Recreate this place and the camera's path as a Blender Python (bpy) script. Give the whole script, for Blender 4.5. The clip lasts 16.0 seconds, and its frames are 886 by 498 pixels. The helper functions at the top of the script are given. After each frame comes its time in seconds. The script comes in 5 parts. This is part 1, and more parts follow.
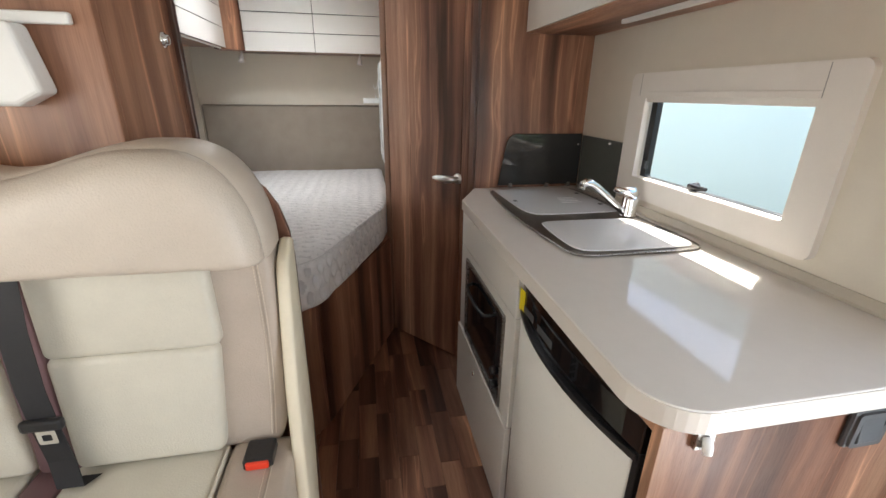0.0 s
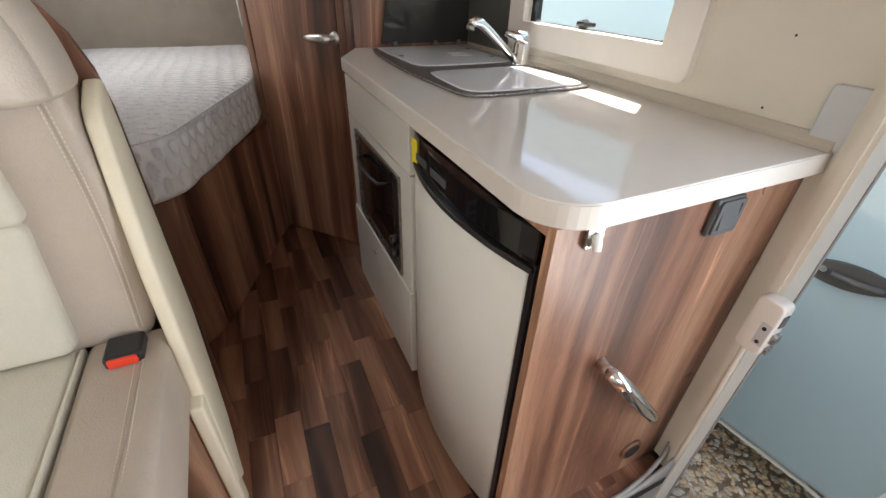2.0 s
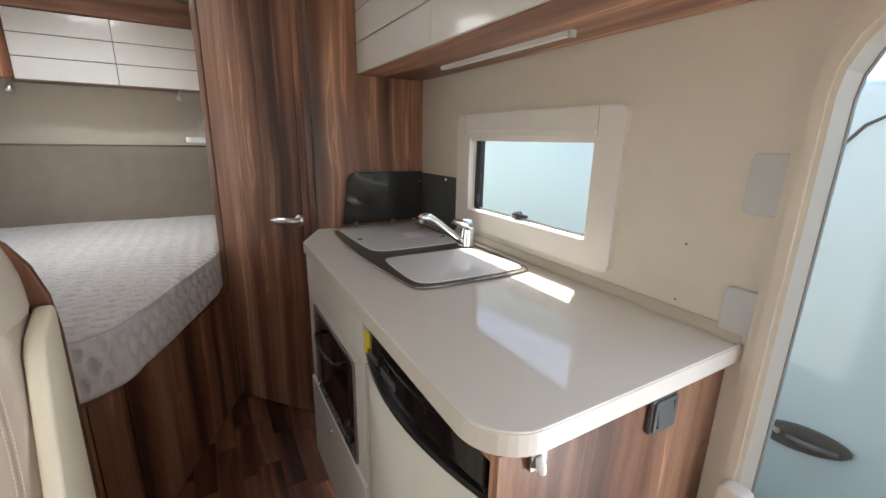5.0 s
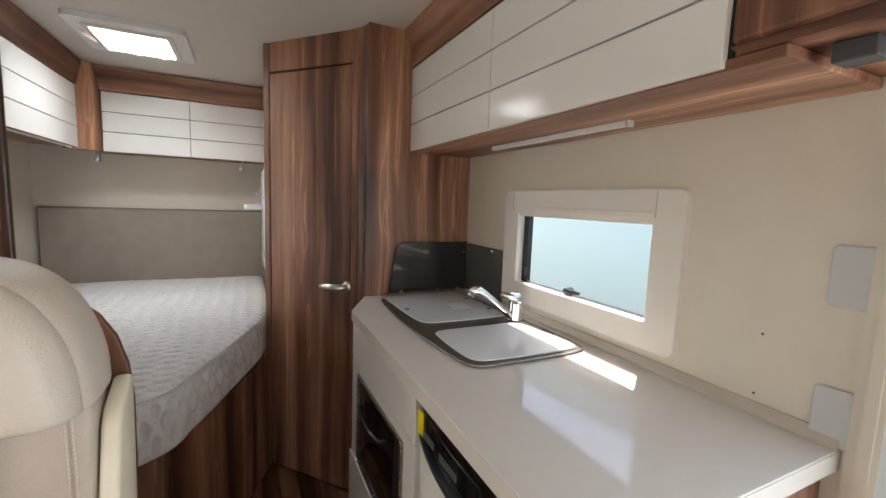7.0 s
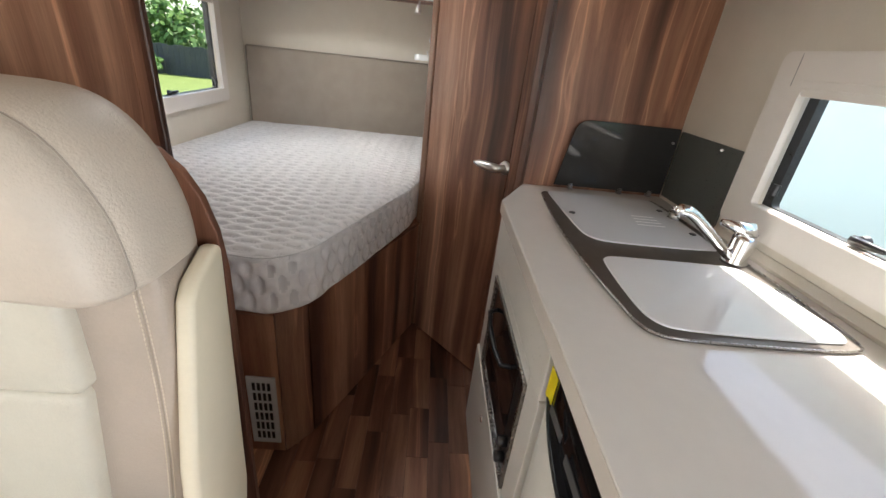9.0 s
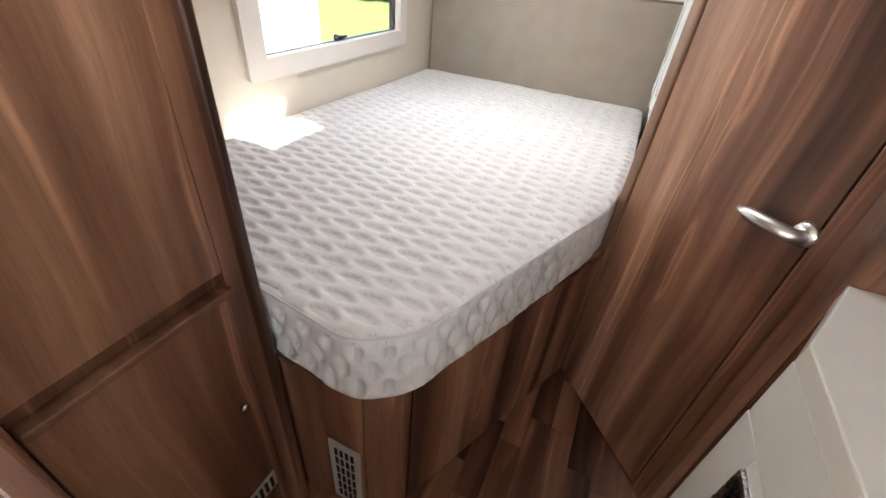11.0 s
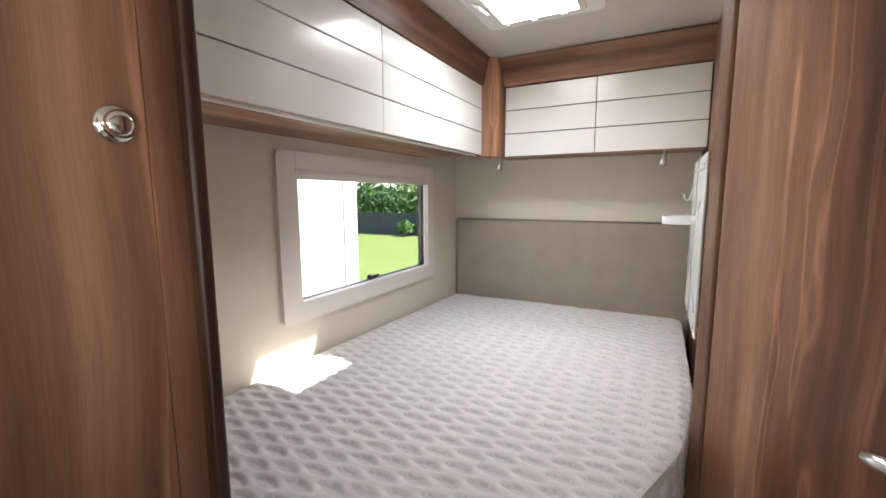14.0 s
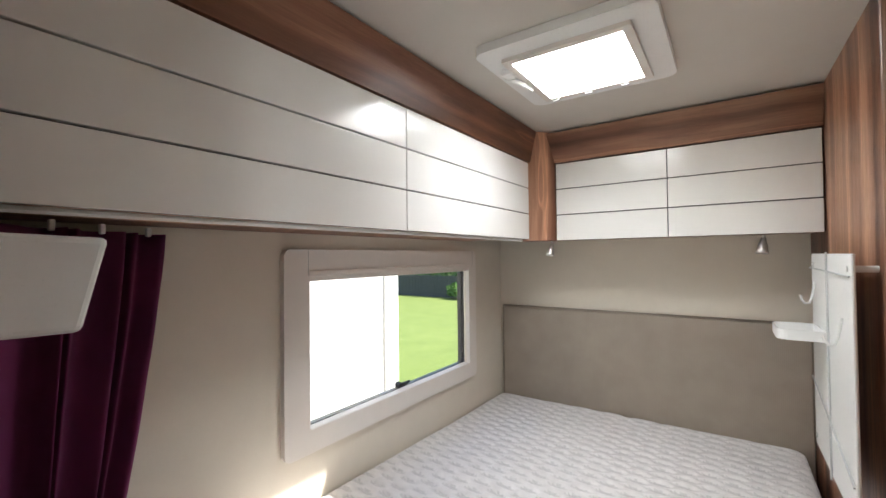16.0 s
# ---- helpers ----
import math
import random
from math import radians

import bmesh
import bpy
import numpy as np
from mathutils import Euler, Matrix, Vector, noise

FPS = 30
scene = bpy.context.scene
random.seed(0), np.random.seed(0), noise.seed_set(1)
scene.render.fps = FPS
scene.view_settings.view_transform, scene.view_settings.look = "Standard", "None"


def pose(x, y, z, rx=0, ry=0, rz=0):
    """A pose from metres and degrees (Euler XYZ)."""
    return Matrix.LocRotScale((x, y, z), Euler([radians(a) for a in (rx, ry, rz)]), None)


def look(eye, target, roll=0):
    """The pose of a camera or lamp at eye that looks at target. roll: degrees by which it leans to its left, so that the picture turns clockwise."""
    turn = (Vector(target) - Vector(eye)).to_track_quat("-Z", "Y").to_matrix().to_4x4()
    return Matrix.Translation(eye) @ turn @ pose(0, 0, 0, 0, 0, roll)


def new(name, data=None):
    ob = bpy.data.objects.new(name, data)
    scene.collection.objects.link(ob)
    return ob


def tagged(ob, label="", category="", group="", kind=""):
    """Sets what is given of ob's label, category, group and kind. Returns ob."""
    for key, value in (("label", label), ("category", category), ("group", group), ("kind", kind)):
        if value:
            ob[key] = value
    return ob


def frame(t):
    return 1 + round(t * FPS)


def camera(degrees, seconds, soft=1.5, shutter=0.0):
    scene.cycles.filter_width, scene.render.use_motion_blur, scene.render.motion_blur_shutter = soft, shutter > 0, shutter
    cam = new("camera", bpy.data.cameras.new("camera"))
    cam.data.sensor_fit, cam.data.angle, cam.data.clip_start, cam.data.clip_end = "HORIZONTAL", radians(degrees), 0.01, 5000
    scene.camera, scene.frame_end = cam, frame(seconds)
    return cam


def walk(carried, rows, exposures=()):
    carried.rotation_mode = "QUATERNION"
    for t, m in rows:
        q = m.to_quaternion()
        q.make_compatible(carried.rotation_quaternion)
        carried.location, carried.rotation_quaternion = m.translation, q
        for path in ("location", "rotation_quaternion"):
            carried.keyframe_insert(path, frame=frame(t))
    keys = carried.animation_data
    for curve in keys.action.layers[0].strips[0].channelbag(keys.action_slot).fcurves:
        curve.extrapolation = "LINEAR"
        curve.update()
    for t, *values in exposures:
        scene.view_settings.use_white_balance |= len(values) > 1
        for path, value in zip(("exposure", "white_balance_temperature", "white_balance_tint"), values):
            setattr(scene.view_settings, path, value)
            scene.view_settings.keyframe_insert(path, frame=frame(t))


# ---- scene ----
cam = camera(94.4, 16.0)
PATH = [
    (0, (0.734, 0.765, 1.291), (1.085, 2.603, 0.585), 0.7),
    (0.5, (0.77, 0.773, 1.277), (1.28, 2.534, 0.478), 1.4),
    (1, (0.78, 0.777, 1.245), (1.397, 2.45, 0.338), 1.8),
    (1.5, (0.777, 0.783, 1.198), (1.457, 2.367, 0.182), 1.8),
    (2, (0.775, 0.781, 1.148), (1.498, 2.282, 0.041), 1.8),
    (2.5, (0.775, 0.782, 1.118), (1.529, 2.226, -0.043), 1.9),
    (3, (0.785, 0.786, 1.113), (1.567, 2.216, -0.045), 2.0),
    (3.5, (0.797, 0.789, 1.132), (1.626, 2.252, 0.049), 2.4),
    (4, (0.81, 0.786, 1.172), (1.694, 2.317, 0.237), 2.3),
    (4.5, (0.816, 0.783, 1.225), (1.746, 2.395, 0.492), 1.8),
    (5, (0.814, 0.783, 1.275), (1.781, 2.457, 0.762), 1.2),
    (5.2, (0.817, 0.782, 1.286), (1.787, 2.477, 0.857), 1.1),
    (7.3, (0.745, 0.826, 1.309), (1.557, 2.640, 1.097), 3.4),
    (7.5, (0.748, 0.835, 1.300), (1.482, 2.675, 1.019), 3.9),
    (8, (0.757, 0.905, 1.273), (1.318, 2.765, 0.797), 5.0),
    (8.5, (0.854, 1.042, 1.269), (1.17, 2.898, 0.595), 6.0),
    (8.7, (0.874, 1.067, 1.274), (1.099, 2.906, 0.52), 6.2),
    (10.8, (0.767, 1.629, 1.304), (0.257, 3.167, 0.131), 5.9),
    (11, (0.767, 1.684, 1.302), (0.175, 3.194, 0.132), 5.8),
    (11.5, (0.761, 1.756, 1.301), (-0.077, 3.184, 0.178), 4.2),
    (12, (0.73, 1.76, 1.317), (-0.342, 3.127, 0.326), 2.2),
    (12.5, (0.707, 1.757, 1.317), (-0.494, 3.171, 0.571), 0.5),
    (13, (0.715, 1.751, 1.334), (-0.467, 3.278, 0.813), -0.0),
    (13.5, (0.725, 1.754, 1.338), (-0.342, 3.409, 0.988), -0.3),
    (14, (0.735, 1.77, 1.338), (-0.189, 3.525, 1.082), -0.2),
    (14.5, (0.768, 1.8, 1.337), (-0.082, 3.6, 1.145), 0.0),
    (15, (0.744, 1.86, 1.364), (-0.155, 3.643, 1.252), -0.2),
    (15.5, (0.69, 1.961, 1.421), (-0.337, 3.677, 1.397), -0.5),
    (16, (0.642, 2.027, 1.465), (-0.499, 3.67, 1.501), -0.6),
]
EXPOSURE = [(0, 1.62), (3.5, 1.64), (5.0, 1.45), (8.5, 1.66), (11.0, 2.4), (12.5, 2.2), (14.0, 1.85), (16.0, 1.7)]
walk(cam, [(t, look(eye, target, roll)) for t, eye, target, roll in PATH], EXPOSURE)

# ---- world, sun, sky light in the openings ----
SUN_WAY = Vector((-0.50, -0.34, -1.0)).normalized()
world = bpy.data.worlds.new("world")
scene.world = world
world.use_nodes = True
wn = world.node_tree
sky = wn.nodes.new("ShaderNodeTexSky")
sky.sky_type = "NISHITA"
sky.sun_disc = False
sky.sun_elevation = math.asin(-SUN_WAY.z)
sky.sun_rotation = math.atan2(-SUN_WAY.x, -SUN_WAY.y)
sky.air_density, sky.dust_density = 1.0, 1.5
wn.links.new(sky.outputs[0], wn.nodes["Background"].inputs[0])
wn.nodes["Background"].inputs[1].default_value = 0.15

sun = new("sun", bpy.data.lights.new("sun", "SUN"))
sun.data.energy, sun.data.angle, sun.data.color = 4.5, radians(0.6), (1.0, 0.95, 0.88)
sun.rotation_euler = SUN_WAY.to_track_quat("-Z", "Y").to_euler()


def sky_lamp(name, place, target, sx, sy, watts, colour=(0.92, 0.96, 1.0)):
    """Daylight through an opening: an area lamp that fills it."""
    lamp = new(name, bpy.data.lights.new(name, "AREA"))
    lamp.data.shape, lamp.data.size, lamp.data.size_y = "RECTANGLE", sx, sy
    lamp.data.energy, lamp.data.color = watts, colour
    lamp.matrix_world = look(place, target)
    return lamp


sky_lamp("daylight_windscreen", (0.66, -1.62, 1.35), (0.66, 2.0, 0.9), 1.5, 0.7, 3.2, (1.0, 0.97, 0.93))
sky_lamp("daylight_entrance", (1.630, 0.55, 0.85), (0.0, 0.62, 0.85), 0.34, 1.25, 5.5)
sky_lamp("daylight_skylight", (0.33, 3.125, 2.050), (0.33, 3.125, 0.0), 0.278, 0.298, 2.55)

sky_lamp("daylight_dinette_window", (-0.352, 0.80, 1.19), (1.2, 1.1, 0.9), 0.80, 0.42, 1.2, (1.0, 0.96, 0.90))

# ---- materials ----


def material(name, rough=0.5, metal=0.0):
    m = bpy.data.materials.new(name)
    m.use_nodes = True
    nt = m.node_tree
    p = nt.nodes["Principled BSDF"]
    p.inputs["Roughness"].default_value, p.inputs["Metallic"].default_value = rough, metal
    return m, nt, p


def node(nt, kind, **sockets):
    n = nt.nodes.new(kind)
    for k, v in sockets.items():
        n.inputs[k.replace("_", " ")].default_value = v
    return n


def coords(nt, scale, turn=(0, 0, 0)):
    tc, mp = nt.nodes.new("ShaderNodeTexCoord"), nt.nodes.new("ShaderNodeMapping")
    mp.inputs["Scale"].default_value = scale
    mp.inputs["Rotation"].default_value = turn
    nt.links.new(tc.outputs["Object"], mp.inputs["Vector"])
    return mp.outputs[0]


def ramp(nt, source, stops):
    r = nt.nodes.new("ShaderNodeValToRGB")
    el = r.color_ramp.elements
    while len(el) < len(stops):
        el.new(0.5)
    for e, (pos, col) in zip(el, sorted(stops)):
        e.position, e.color = pos, (*col, 1)
    nt.links.new(source, r.inputs[0])
    return r.outputs[0]


def mix(nt, kind, fac, a, b):
    n = nt.nodes.new("ShaderNodeMix")
    n.data_type, n.blend_type = "RGBA", kind
    for sock, v in ((n.inputs[0], fac), (n.inputs[6], a), (n.inputs[7], b)):
        if isinstance(v, bpy.types.NodeSocket):
            nt.links.new(v, sock)
        else:
            sock.default_value = v if isinstance(v, float) else (*v, 1)
    return n.outputs[2]


def bump(nt, p, height, strength, distance):
    b = node(nt, "ShaderNodeBump", Strength=strength, Distance=distance)
    nt.links.new(height, b.inputs["Height"])
    nt.links.new(b.outputs[0], p.inputs["Normal"])


def noise_tex(nt, vec, scale, detail=4.0, rough=0.55, warp=0.0):
    n = node(nt, "ShaderNodeTexNoise", Scale=scale, Detail=detail, Roughness=rough, Distortion=warp)
    nt.links.new(vec, n.inputs["Vector"])
    return n.outputs[0]


def plain(name, colour, rough=0.5, metal=0.0, vary=0.06, scale=14.0, bumpy=0.0, bump_scale=600.0, coat=0.0):
    """Paint, plastic, leather or metal with two scales of unevenness."""
    m, nt, p = material(name, rough, metal)
    v = coords(nt, (1, 1, 1))
    big, fine = noise_tex(nt, v, scale), noise_tex(nt, v, scale * 14)
    lo, hi = [c * (1 - vary) for c in colour], [min(1, c * (1 + vary)) for c in colour]
    both = mix(nt, "MIX", 0.35, big, fine)
    nt.links.new(ramp(nt, both, [(0.3, lo), (0.7, hi)]), p.inputs["Base Color"])
    nt.links.new(ramp(nt, fine, [(0.2, [rough * 0.85] * 3), (0.8, [min(1, rough * 1.15)] * 3)]), p.inputs["Roughness"])
    if bumpy:
        bump(nt, p, noise_tex(nt, v, bump_scale, 2.0), bumpy, 0.001)
    if coat:
        p.inputs["Coat Weight"].default_value = coat
        p.inputs["Coat Roughness"].default_value = 0.05
    return m


def walnut(name, along="z", tone=1.0, rough=0.36, random_piece=False, red=1.0):
    """Walnut foil: broad light and dark bands that wander, thin pale streaks, cathedral figure and fine pores along the grain."""
    m, nt, p = material(name, rough)
    tc = nt.nodes.new("ShaderNodeTexCoord")
    base = tc.outputs["Object"]

    def vec(op, a, b):
        n = nt.nodes.new("ShaderNodeVectorMath")
        n.operation = op
        for sock, v in zip(n.inputs, (a, b)):
            if isinstance(v, bpy.types.NodeSocket):
                nt.links.new(v, sock)
            else:
                sock.default_value = v
        return n.outputs[0]

    if random_piece:
        info = nt.nodes.new("ShaderNodeObjectInfo")
        mul = nt.nodes.new("ShaderNodeMath")
        mul.operation = "MULTIPLY"
        mul.inputs[1].default_value = 37.0
        nt.links.new(info.outputs["Random"], mul.inputs[0])
        base = vec("ADD", base, mul.outputs[0])
    wn_ = node(nt, "ShaderNodeTexNoise", Scale=1.6, Detail=2.0)
    nt.links.new(base, wn_.inputs["Vector"])
    bent = vec("ADD", base, vec("MULTIPLY", vec("SUBTRACT", wn_.outputs["Color"], (0.5, 0.5, 0.5)), (0.062, 0.062, 0.062)))

    def stretched(k):
        return vec("MULTIPLY", bent, {"x": (k, 1, 1), "y": (1, k, 1), "z": (1, 1, k)}[along])
    vb, vf = stretched(0.050), stretched(0.018)
    band = noise_tex(nt, vb, 9.5, 2.0, 0.5)
    figure = noise_tex(nt, vb, 75.0, 4.0, 0.65, 0.3)
    streak = noise_tex(nt, vf, 26.0, 1.0, 0.4)
    pores = noise_tex(nt, vf, 620.0, 2.0, 0.6)
    d, a, b, c = (0.078, 0.032, 0.019), (0.250, 0.111, 0.065), (0.420, 0.215, 0.131), (0.55, 0.312, 0.196)
    d, a, b, c = [[q[0] * tone * red, q[1] * tone, q[2] * tone] for q in (d, a, b, c)]
    col = ramp(nt, band, [(0.33, d), (0.45, a), (0.57, b), (0.70, c)])
    fig = ramp(nt, figure, [(0.33, (0.66, 0.62, 0.60)), (0.55, (1.0, 1.0, 1.0)), (0.72, (1.22, 1.22, 1.2))])
    por = ramp(nt, pores, [(0.35, (0.74, 0.72, 0.70)), (0.55, (1, 1, 1))])
    stk = ramp(nt, streak, [(0.615, (1, 1, 1)), (0.645, (1.75, 1.80, 1.78)), (0.675, (1, 1, 1)), (0.32, (0.72, 0.68, 0.66))])
    col = mix(nt, "MULTIPLY", 0.5, mix(nt, "MULTIPLY", 0.55, mix(nt, "MULTIPLY", 0.85, col, stk), fig), por)
    if random_piece:
        tonef = ramp(nt, info.outputs["Random"], [(0.0, (0.50, 0.46, 0.44)), (0.5, (0.66, 0.62, 0.60)), (1.0, (0.92, 0.86, 0.80))])
        col = mix(nt, "MULTIPLY", 1.0, col, tonef)
    nt.links.new(col, p.inputs["Base Color"])
    nt.links.new(ramp(nt, pores, [(0.3, [rough * 1.35] * 3), (0.6, [rough * 0.95] * 3)]), p.inputs["Roughness"])
    bump(nt, p, pores, 0.12, 0.0006)
    return m


WOOD = walnut("walnut_upright")
WOOD_X = walnut("walnut_along_x", "x")
WOOD_Y = walnut("walnut_along_y", "y")
# Same walnut; the end panel's dimmer light is put into its tone.
WOOD_SHADED = walnut("walnut_shaded", "z", 0.72)
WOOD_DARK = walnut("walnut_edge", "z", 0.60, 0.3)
PLANK = walnut("floor_plank", "y", 1.0, 0.42, True)
WALL = plain("cream_wall_foil", (0.70, 0.64, 0.545), 0.55, vary=0.03, bumpy=0.12, bump_scale=900)
CEIL = plain("ceiling_foil", (0.66, 0.62, 0.56), 0.6, vary=0.02, bumpy=0.1)
FRAME = plain("cream_window_plastic", (0.77, 0.72, 0.665), 0.42, vary=0.025)
GLOSS = plain("gloss_white_front", (0.78, 0.765, 0.73), 0.15, vary=0.015, scale=5, coat=0.0)
FRONT = plain("cream_laminate", (0.70, 0.675, 0.62), 0.3, vary=0.02)
WORKTOP = plain("worktop_laminate", (0.715, 0.69, 0.655), 0.07, vary=0.02, scale=40)
EDGEBAND = plain("edge_band_laminate", (0.70, 0.655, 0.60), 0.22, vary=0.02, scale=30)
UPSTAND = plain("beige_upstand", (0.52, 0.47, 0.395), 0.4, vary=0.03)
PIPING = plain("taupe_piping", (0.29, 0.245, 0.20), 0.6, vary=0.04)
CHROME = plain("chrome", (0.82, 0.83, 0.84), 0.08, 1.0, vary=0.02)
STEEL = plain("brushed_steel", (0.36, 0.345, 0.325), 0.28, 1.0, vary=0.06)
TRAY = plain("dark_steel_tray", (0.115, 0.100, 0.085), 0.34, 0.35, vary=0.02, scale=3)
SATIN = plain("satin_nickel", (0.74, 0.73, 0.71), 0.36, 1.0, vary=0.04)
LID = plain("grey_glass_lid", (0.72, 0.73, 0.735), 0.05, vary=0.01)
BLACK = plain("black_plastic", (0.016, 0.016, 0.018), 0.3, vary=0.15)
BLACKGLASS = plain("black_glass", (0.008, 0.008, 0.009), 0.04, vary=0.05)
SMOKE = plain("smoked_glass_guard", (0.030, 0.029, 0.028), 0.06, vary=0.05)
GREYSIDE = plain("grey_side_guard", (0.10, 0.105, 0.095), 0.3, vary=0.06)
GREYPLASTIC = plain("dark_grey_plastic", (0.075, 0.078, 0.082), 0.42, vary=0.1, bumpy=0.1)
WHITEPLASTIC = plain("white_plastic", (0.80, 0.80, 0.78), 0.3, vary=0.02)
PALEPLASTIC = plain("pale_grey_pad", (0.56, 0.57, 0.57), 0.4, vary=0.03)
HEADLEATHER = plain("pale_taupe_leather", (0.575, 0.505, 0.425), 0.38, vary=0.05, bumpy=1.0, bump_scale=260)
TAUPE = plain("taupe_leather", (0.455, 0.385, 0.320), 0.40, vary=0.07, bumpy=1.0, bump_scale=300)
CREAM = plain("cream_leather", (0.61, 0.575, 0.485), 0.40, vary=0.05, bumpy=0.9, bump_scale=300)
PIPE = plain("cream_edge_vinyl", (0.72, 0.65, 0.50), 0.4, vary=0.04, bumpy=0.15)
MAUVE = plain("mauve_leather", (0.17, 0.095, 0.10), 0.5, vary=0.08, bumpy=0.4)
THREAD = plain("seam_thread", (0.66, 0.58, 0.48), 0.7)
SEAMLINE = plain("sunk_seam_thread", (0.36, 0.305, 0.25), 0.7)
STRAP = plain("seat_belt_webbing", (0.018, 0.018, 0.02), 0.6, vary=0.2, bumpy=0.4, bump_scale=1400)
RED = plain("red_button", (0.75, 0.05, 0.02), 0.35, vary=0.05)
YELLOW = plain("yellow_sticker", (0.80, 0.66, 0.02), 0.4, vary=0.04)
RUBBER = plain("dark_gap", (0.012, 0.010, 0.009), 0.7)
DARKHOLE = plain("dark_drill_hole", (0.02, 0.018, 0.016), 0.8)
CURTAIN = plain("plum_curtain", (0.25, 0.040, 0.145), 0.75, vary=0.15, bumpy=0.4, bump_scale=900)
# White paint; the blue of the reflected sky is put into its colour.
PAINT = plain("sky_blued_vehicle_paint", (0.40, 0.55, 0.66), 0.10, vary=0.02, scale=2, coat=1.0)
BRIGHT = plain("white_vehicle_panel", (0.82, 0.82, 0.80), 0.3, vary=0.02, scale=2)
VEHTRIM = plain("white_rubber_edge", (0.74, 0.75, 0.75), 0.35)
GREYTRIM = plain("grey_step_trim", (0.30, 0.285, 0.265), 0.45, vary=0.06)


def fabric(name):
    """White quilted knit: fine ribs and a soft mottled tone."""
    m, nt, p = material(name, 0.9)
    v = coords(nt, (1, 1, 1))
    ribs = node(nt, "ShaderNodeTexWave", Scale=120.0, Distortion=0.6, Detail=1.0)
    nt.links.new(coords(nt, (1, 0.25, 1)), ribs.inputs["Vector"])
    mott = noise_tex(nt, v, 35.0)
    nt.links.new(ramp(nt, mott, [(0.3, (0.70, 0.68, 0.665)), (0.7, (0.82, 0.80, 0.785))]), p.inputs["Base Color"])
    bump(nt, p, ribs.outputs["Color"], 0.18, 0.001)
    p.inputs["Sheen Weight"].default_value = 0.2
    return m


QUILT = fabric("quilted_mattress_cover")


def mesh_inset(name, way, dark):
    """The open-knit lenses of the cover: slightly greyer, with fine ribs."""
    m, nt, p = material(name, 0.95)
    w = node(nt, "ShaderNodeTexWave", Scale=80.0, Distortion=0.2, Detail=1.0)
    nt.links.new(coords(nt, way), w.inputs["Vector"])
    nt.links.new(ramp(nt, w.outputs["Color"], [(0.25, (dark, dark * 0.975, dark * 0.96)), (0.75, (0.74, 0.72, 0.705))]), p.inputs["Base Color"])
    bump(nt, p, w.outputs["Color"], 0.4, 0.001)
    return m


KNIT = mesh_inset("open_knit_inset", (1, 0.5, 1), 0.56)
KNIT_SIDE = mesh_inset("open_knit_border", (0.02, 0.02, 1.0), 0.63)


def ribbed(name):
    """Taupe padded wall panel with fine upright ribs."""
    m, nt, p = material(name, 0.75)
    w = node(nt, "ShaderNodeTexWave", Scale=55.0, Distortion=0.15, Detail=1.0)
    nt.links.new(coords(nt, (1, 1, 0.02)), w.inputs["Vector"])
    n = noise_tex(nt, coords(nt, (1, 1, 1)), 9.0)
    c = ramp(nt, n, [(0.3, (0.335, 0.283, 0.232)), (0.7, (0.385, 0.328, 0.27))])
    nt.links.new(mix(nt, "MULTIPLY", 0.25, c, ramp(nt, w.outputs["Color"], [(0.2, (0.8, 0.8, 0.8)), (0.7, (1, 1, 1))])), p.inputs["Base Color"])
    bump(nt, p, w.outputs["Color"], 0.25, 0.001)
    return m


RIBBED = ribbed("ribbed_headboard_fabric")


def clear(name, tint=(0.93, 0.97, 0.97)):
    m, nt, p = material(name, 0.02)
    p.inputs["Base Color"].default_value = (*tint, 1)
    p.inputs["Transmission Weight"].default_value = 1.0
    p.inputs["IOR"].default_value = 1.05
    return m


PANE = clear("acrylic_pane")


def blind_glass():
    """Milky skylight dome: thin white plastic that glows where the sun strikes it."""
    m, nt, p = material("milky_dome", 0.4)
    tr = nt.nodes.new("ShaderNodeBsdfTranslucent")
    tr.inputs[0].default_value = (0.93, 0.95, 0.97, 1)
    nt.links.new(tr.outputs[0], nt.nodes["Material Output"].inputs[0])
    return m


DOME = blind_glass()


def ground_mat(name, stops, scale, rough=0.9, bumpy=0.6):
    m, nt, p = material(name, rough)
    v = coords(nt, (1, 1, 1))
    n1, n2 = noise_tex(nt, v, scale, 6.0, 0.7), noise_tex(nt, v, scale * 0.05, 3.0)
    nt.links.new(ramp(nt, mix(nt, "MIX", 0.3, n1, n2), stops), p.inputs["Base Color"])
    bump(nt, p, n1, bumpy, 0.02)
    return m


GRASS = ground_mat("grass", [(0.3, (0.065, 0.095, 0.014)), (0.5, (0.105, 0.140, 0.024)), (0.7, (0.155, 0.185, 0.045))], 30)
GROUND = ground_mat("gravel_bed", [(0.3, (0.16, 0.12, 0.085)), (0.5, (0.28, 0.22, 0.16)), (0.7, (0.40, 0.34, 0.27))], 60)


def pebble_mat():
    m, nt, p = material("pebble", 0.7)
    g = nt.nodes.new("ShaderNodeNewGeometry")
    # Stone tones are lifted to hold the sunlight that the parked motorhome blocks.
    nt.links.new(ramp(nt, g.outputs["Random Per Island"], [(0.0, (0.34, 0.26, 0.19)), (0.25, (0.62, 0.44, 0.26)), (0.5, (0.70, 0.57, 0.42)), (0.65, (0.46, 0.36, 0.27)),
                                                             (0.8, (0.50, 0.49, 0.48)), (1.0, (0.76, 0.68, 0.55))]), p.inputs["Base Color"])
    bump(nt, p, noise_tex(nt, coords(nt, (1, 1, 1)), 200.0), 0.3, 0.002)
    return m


SUNLIT_PEBBLE = pebble_mat()


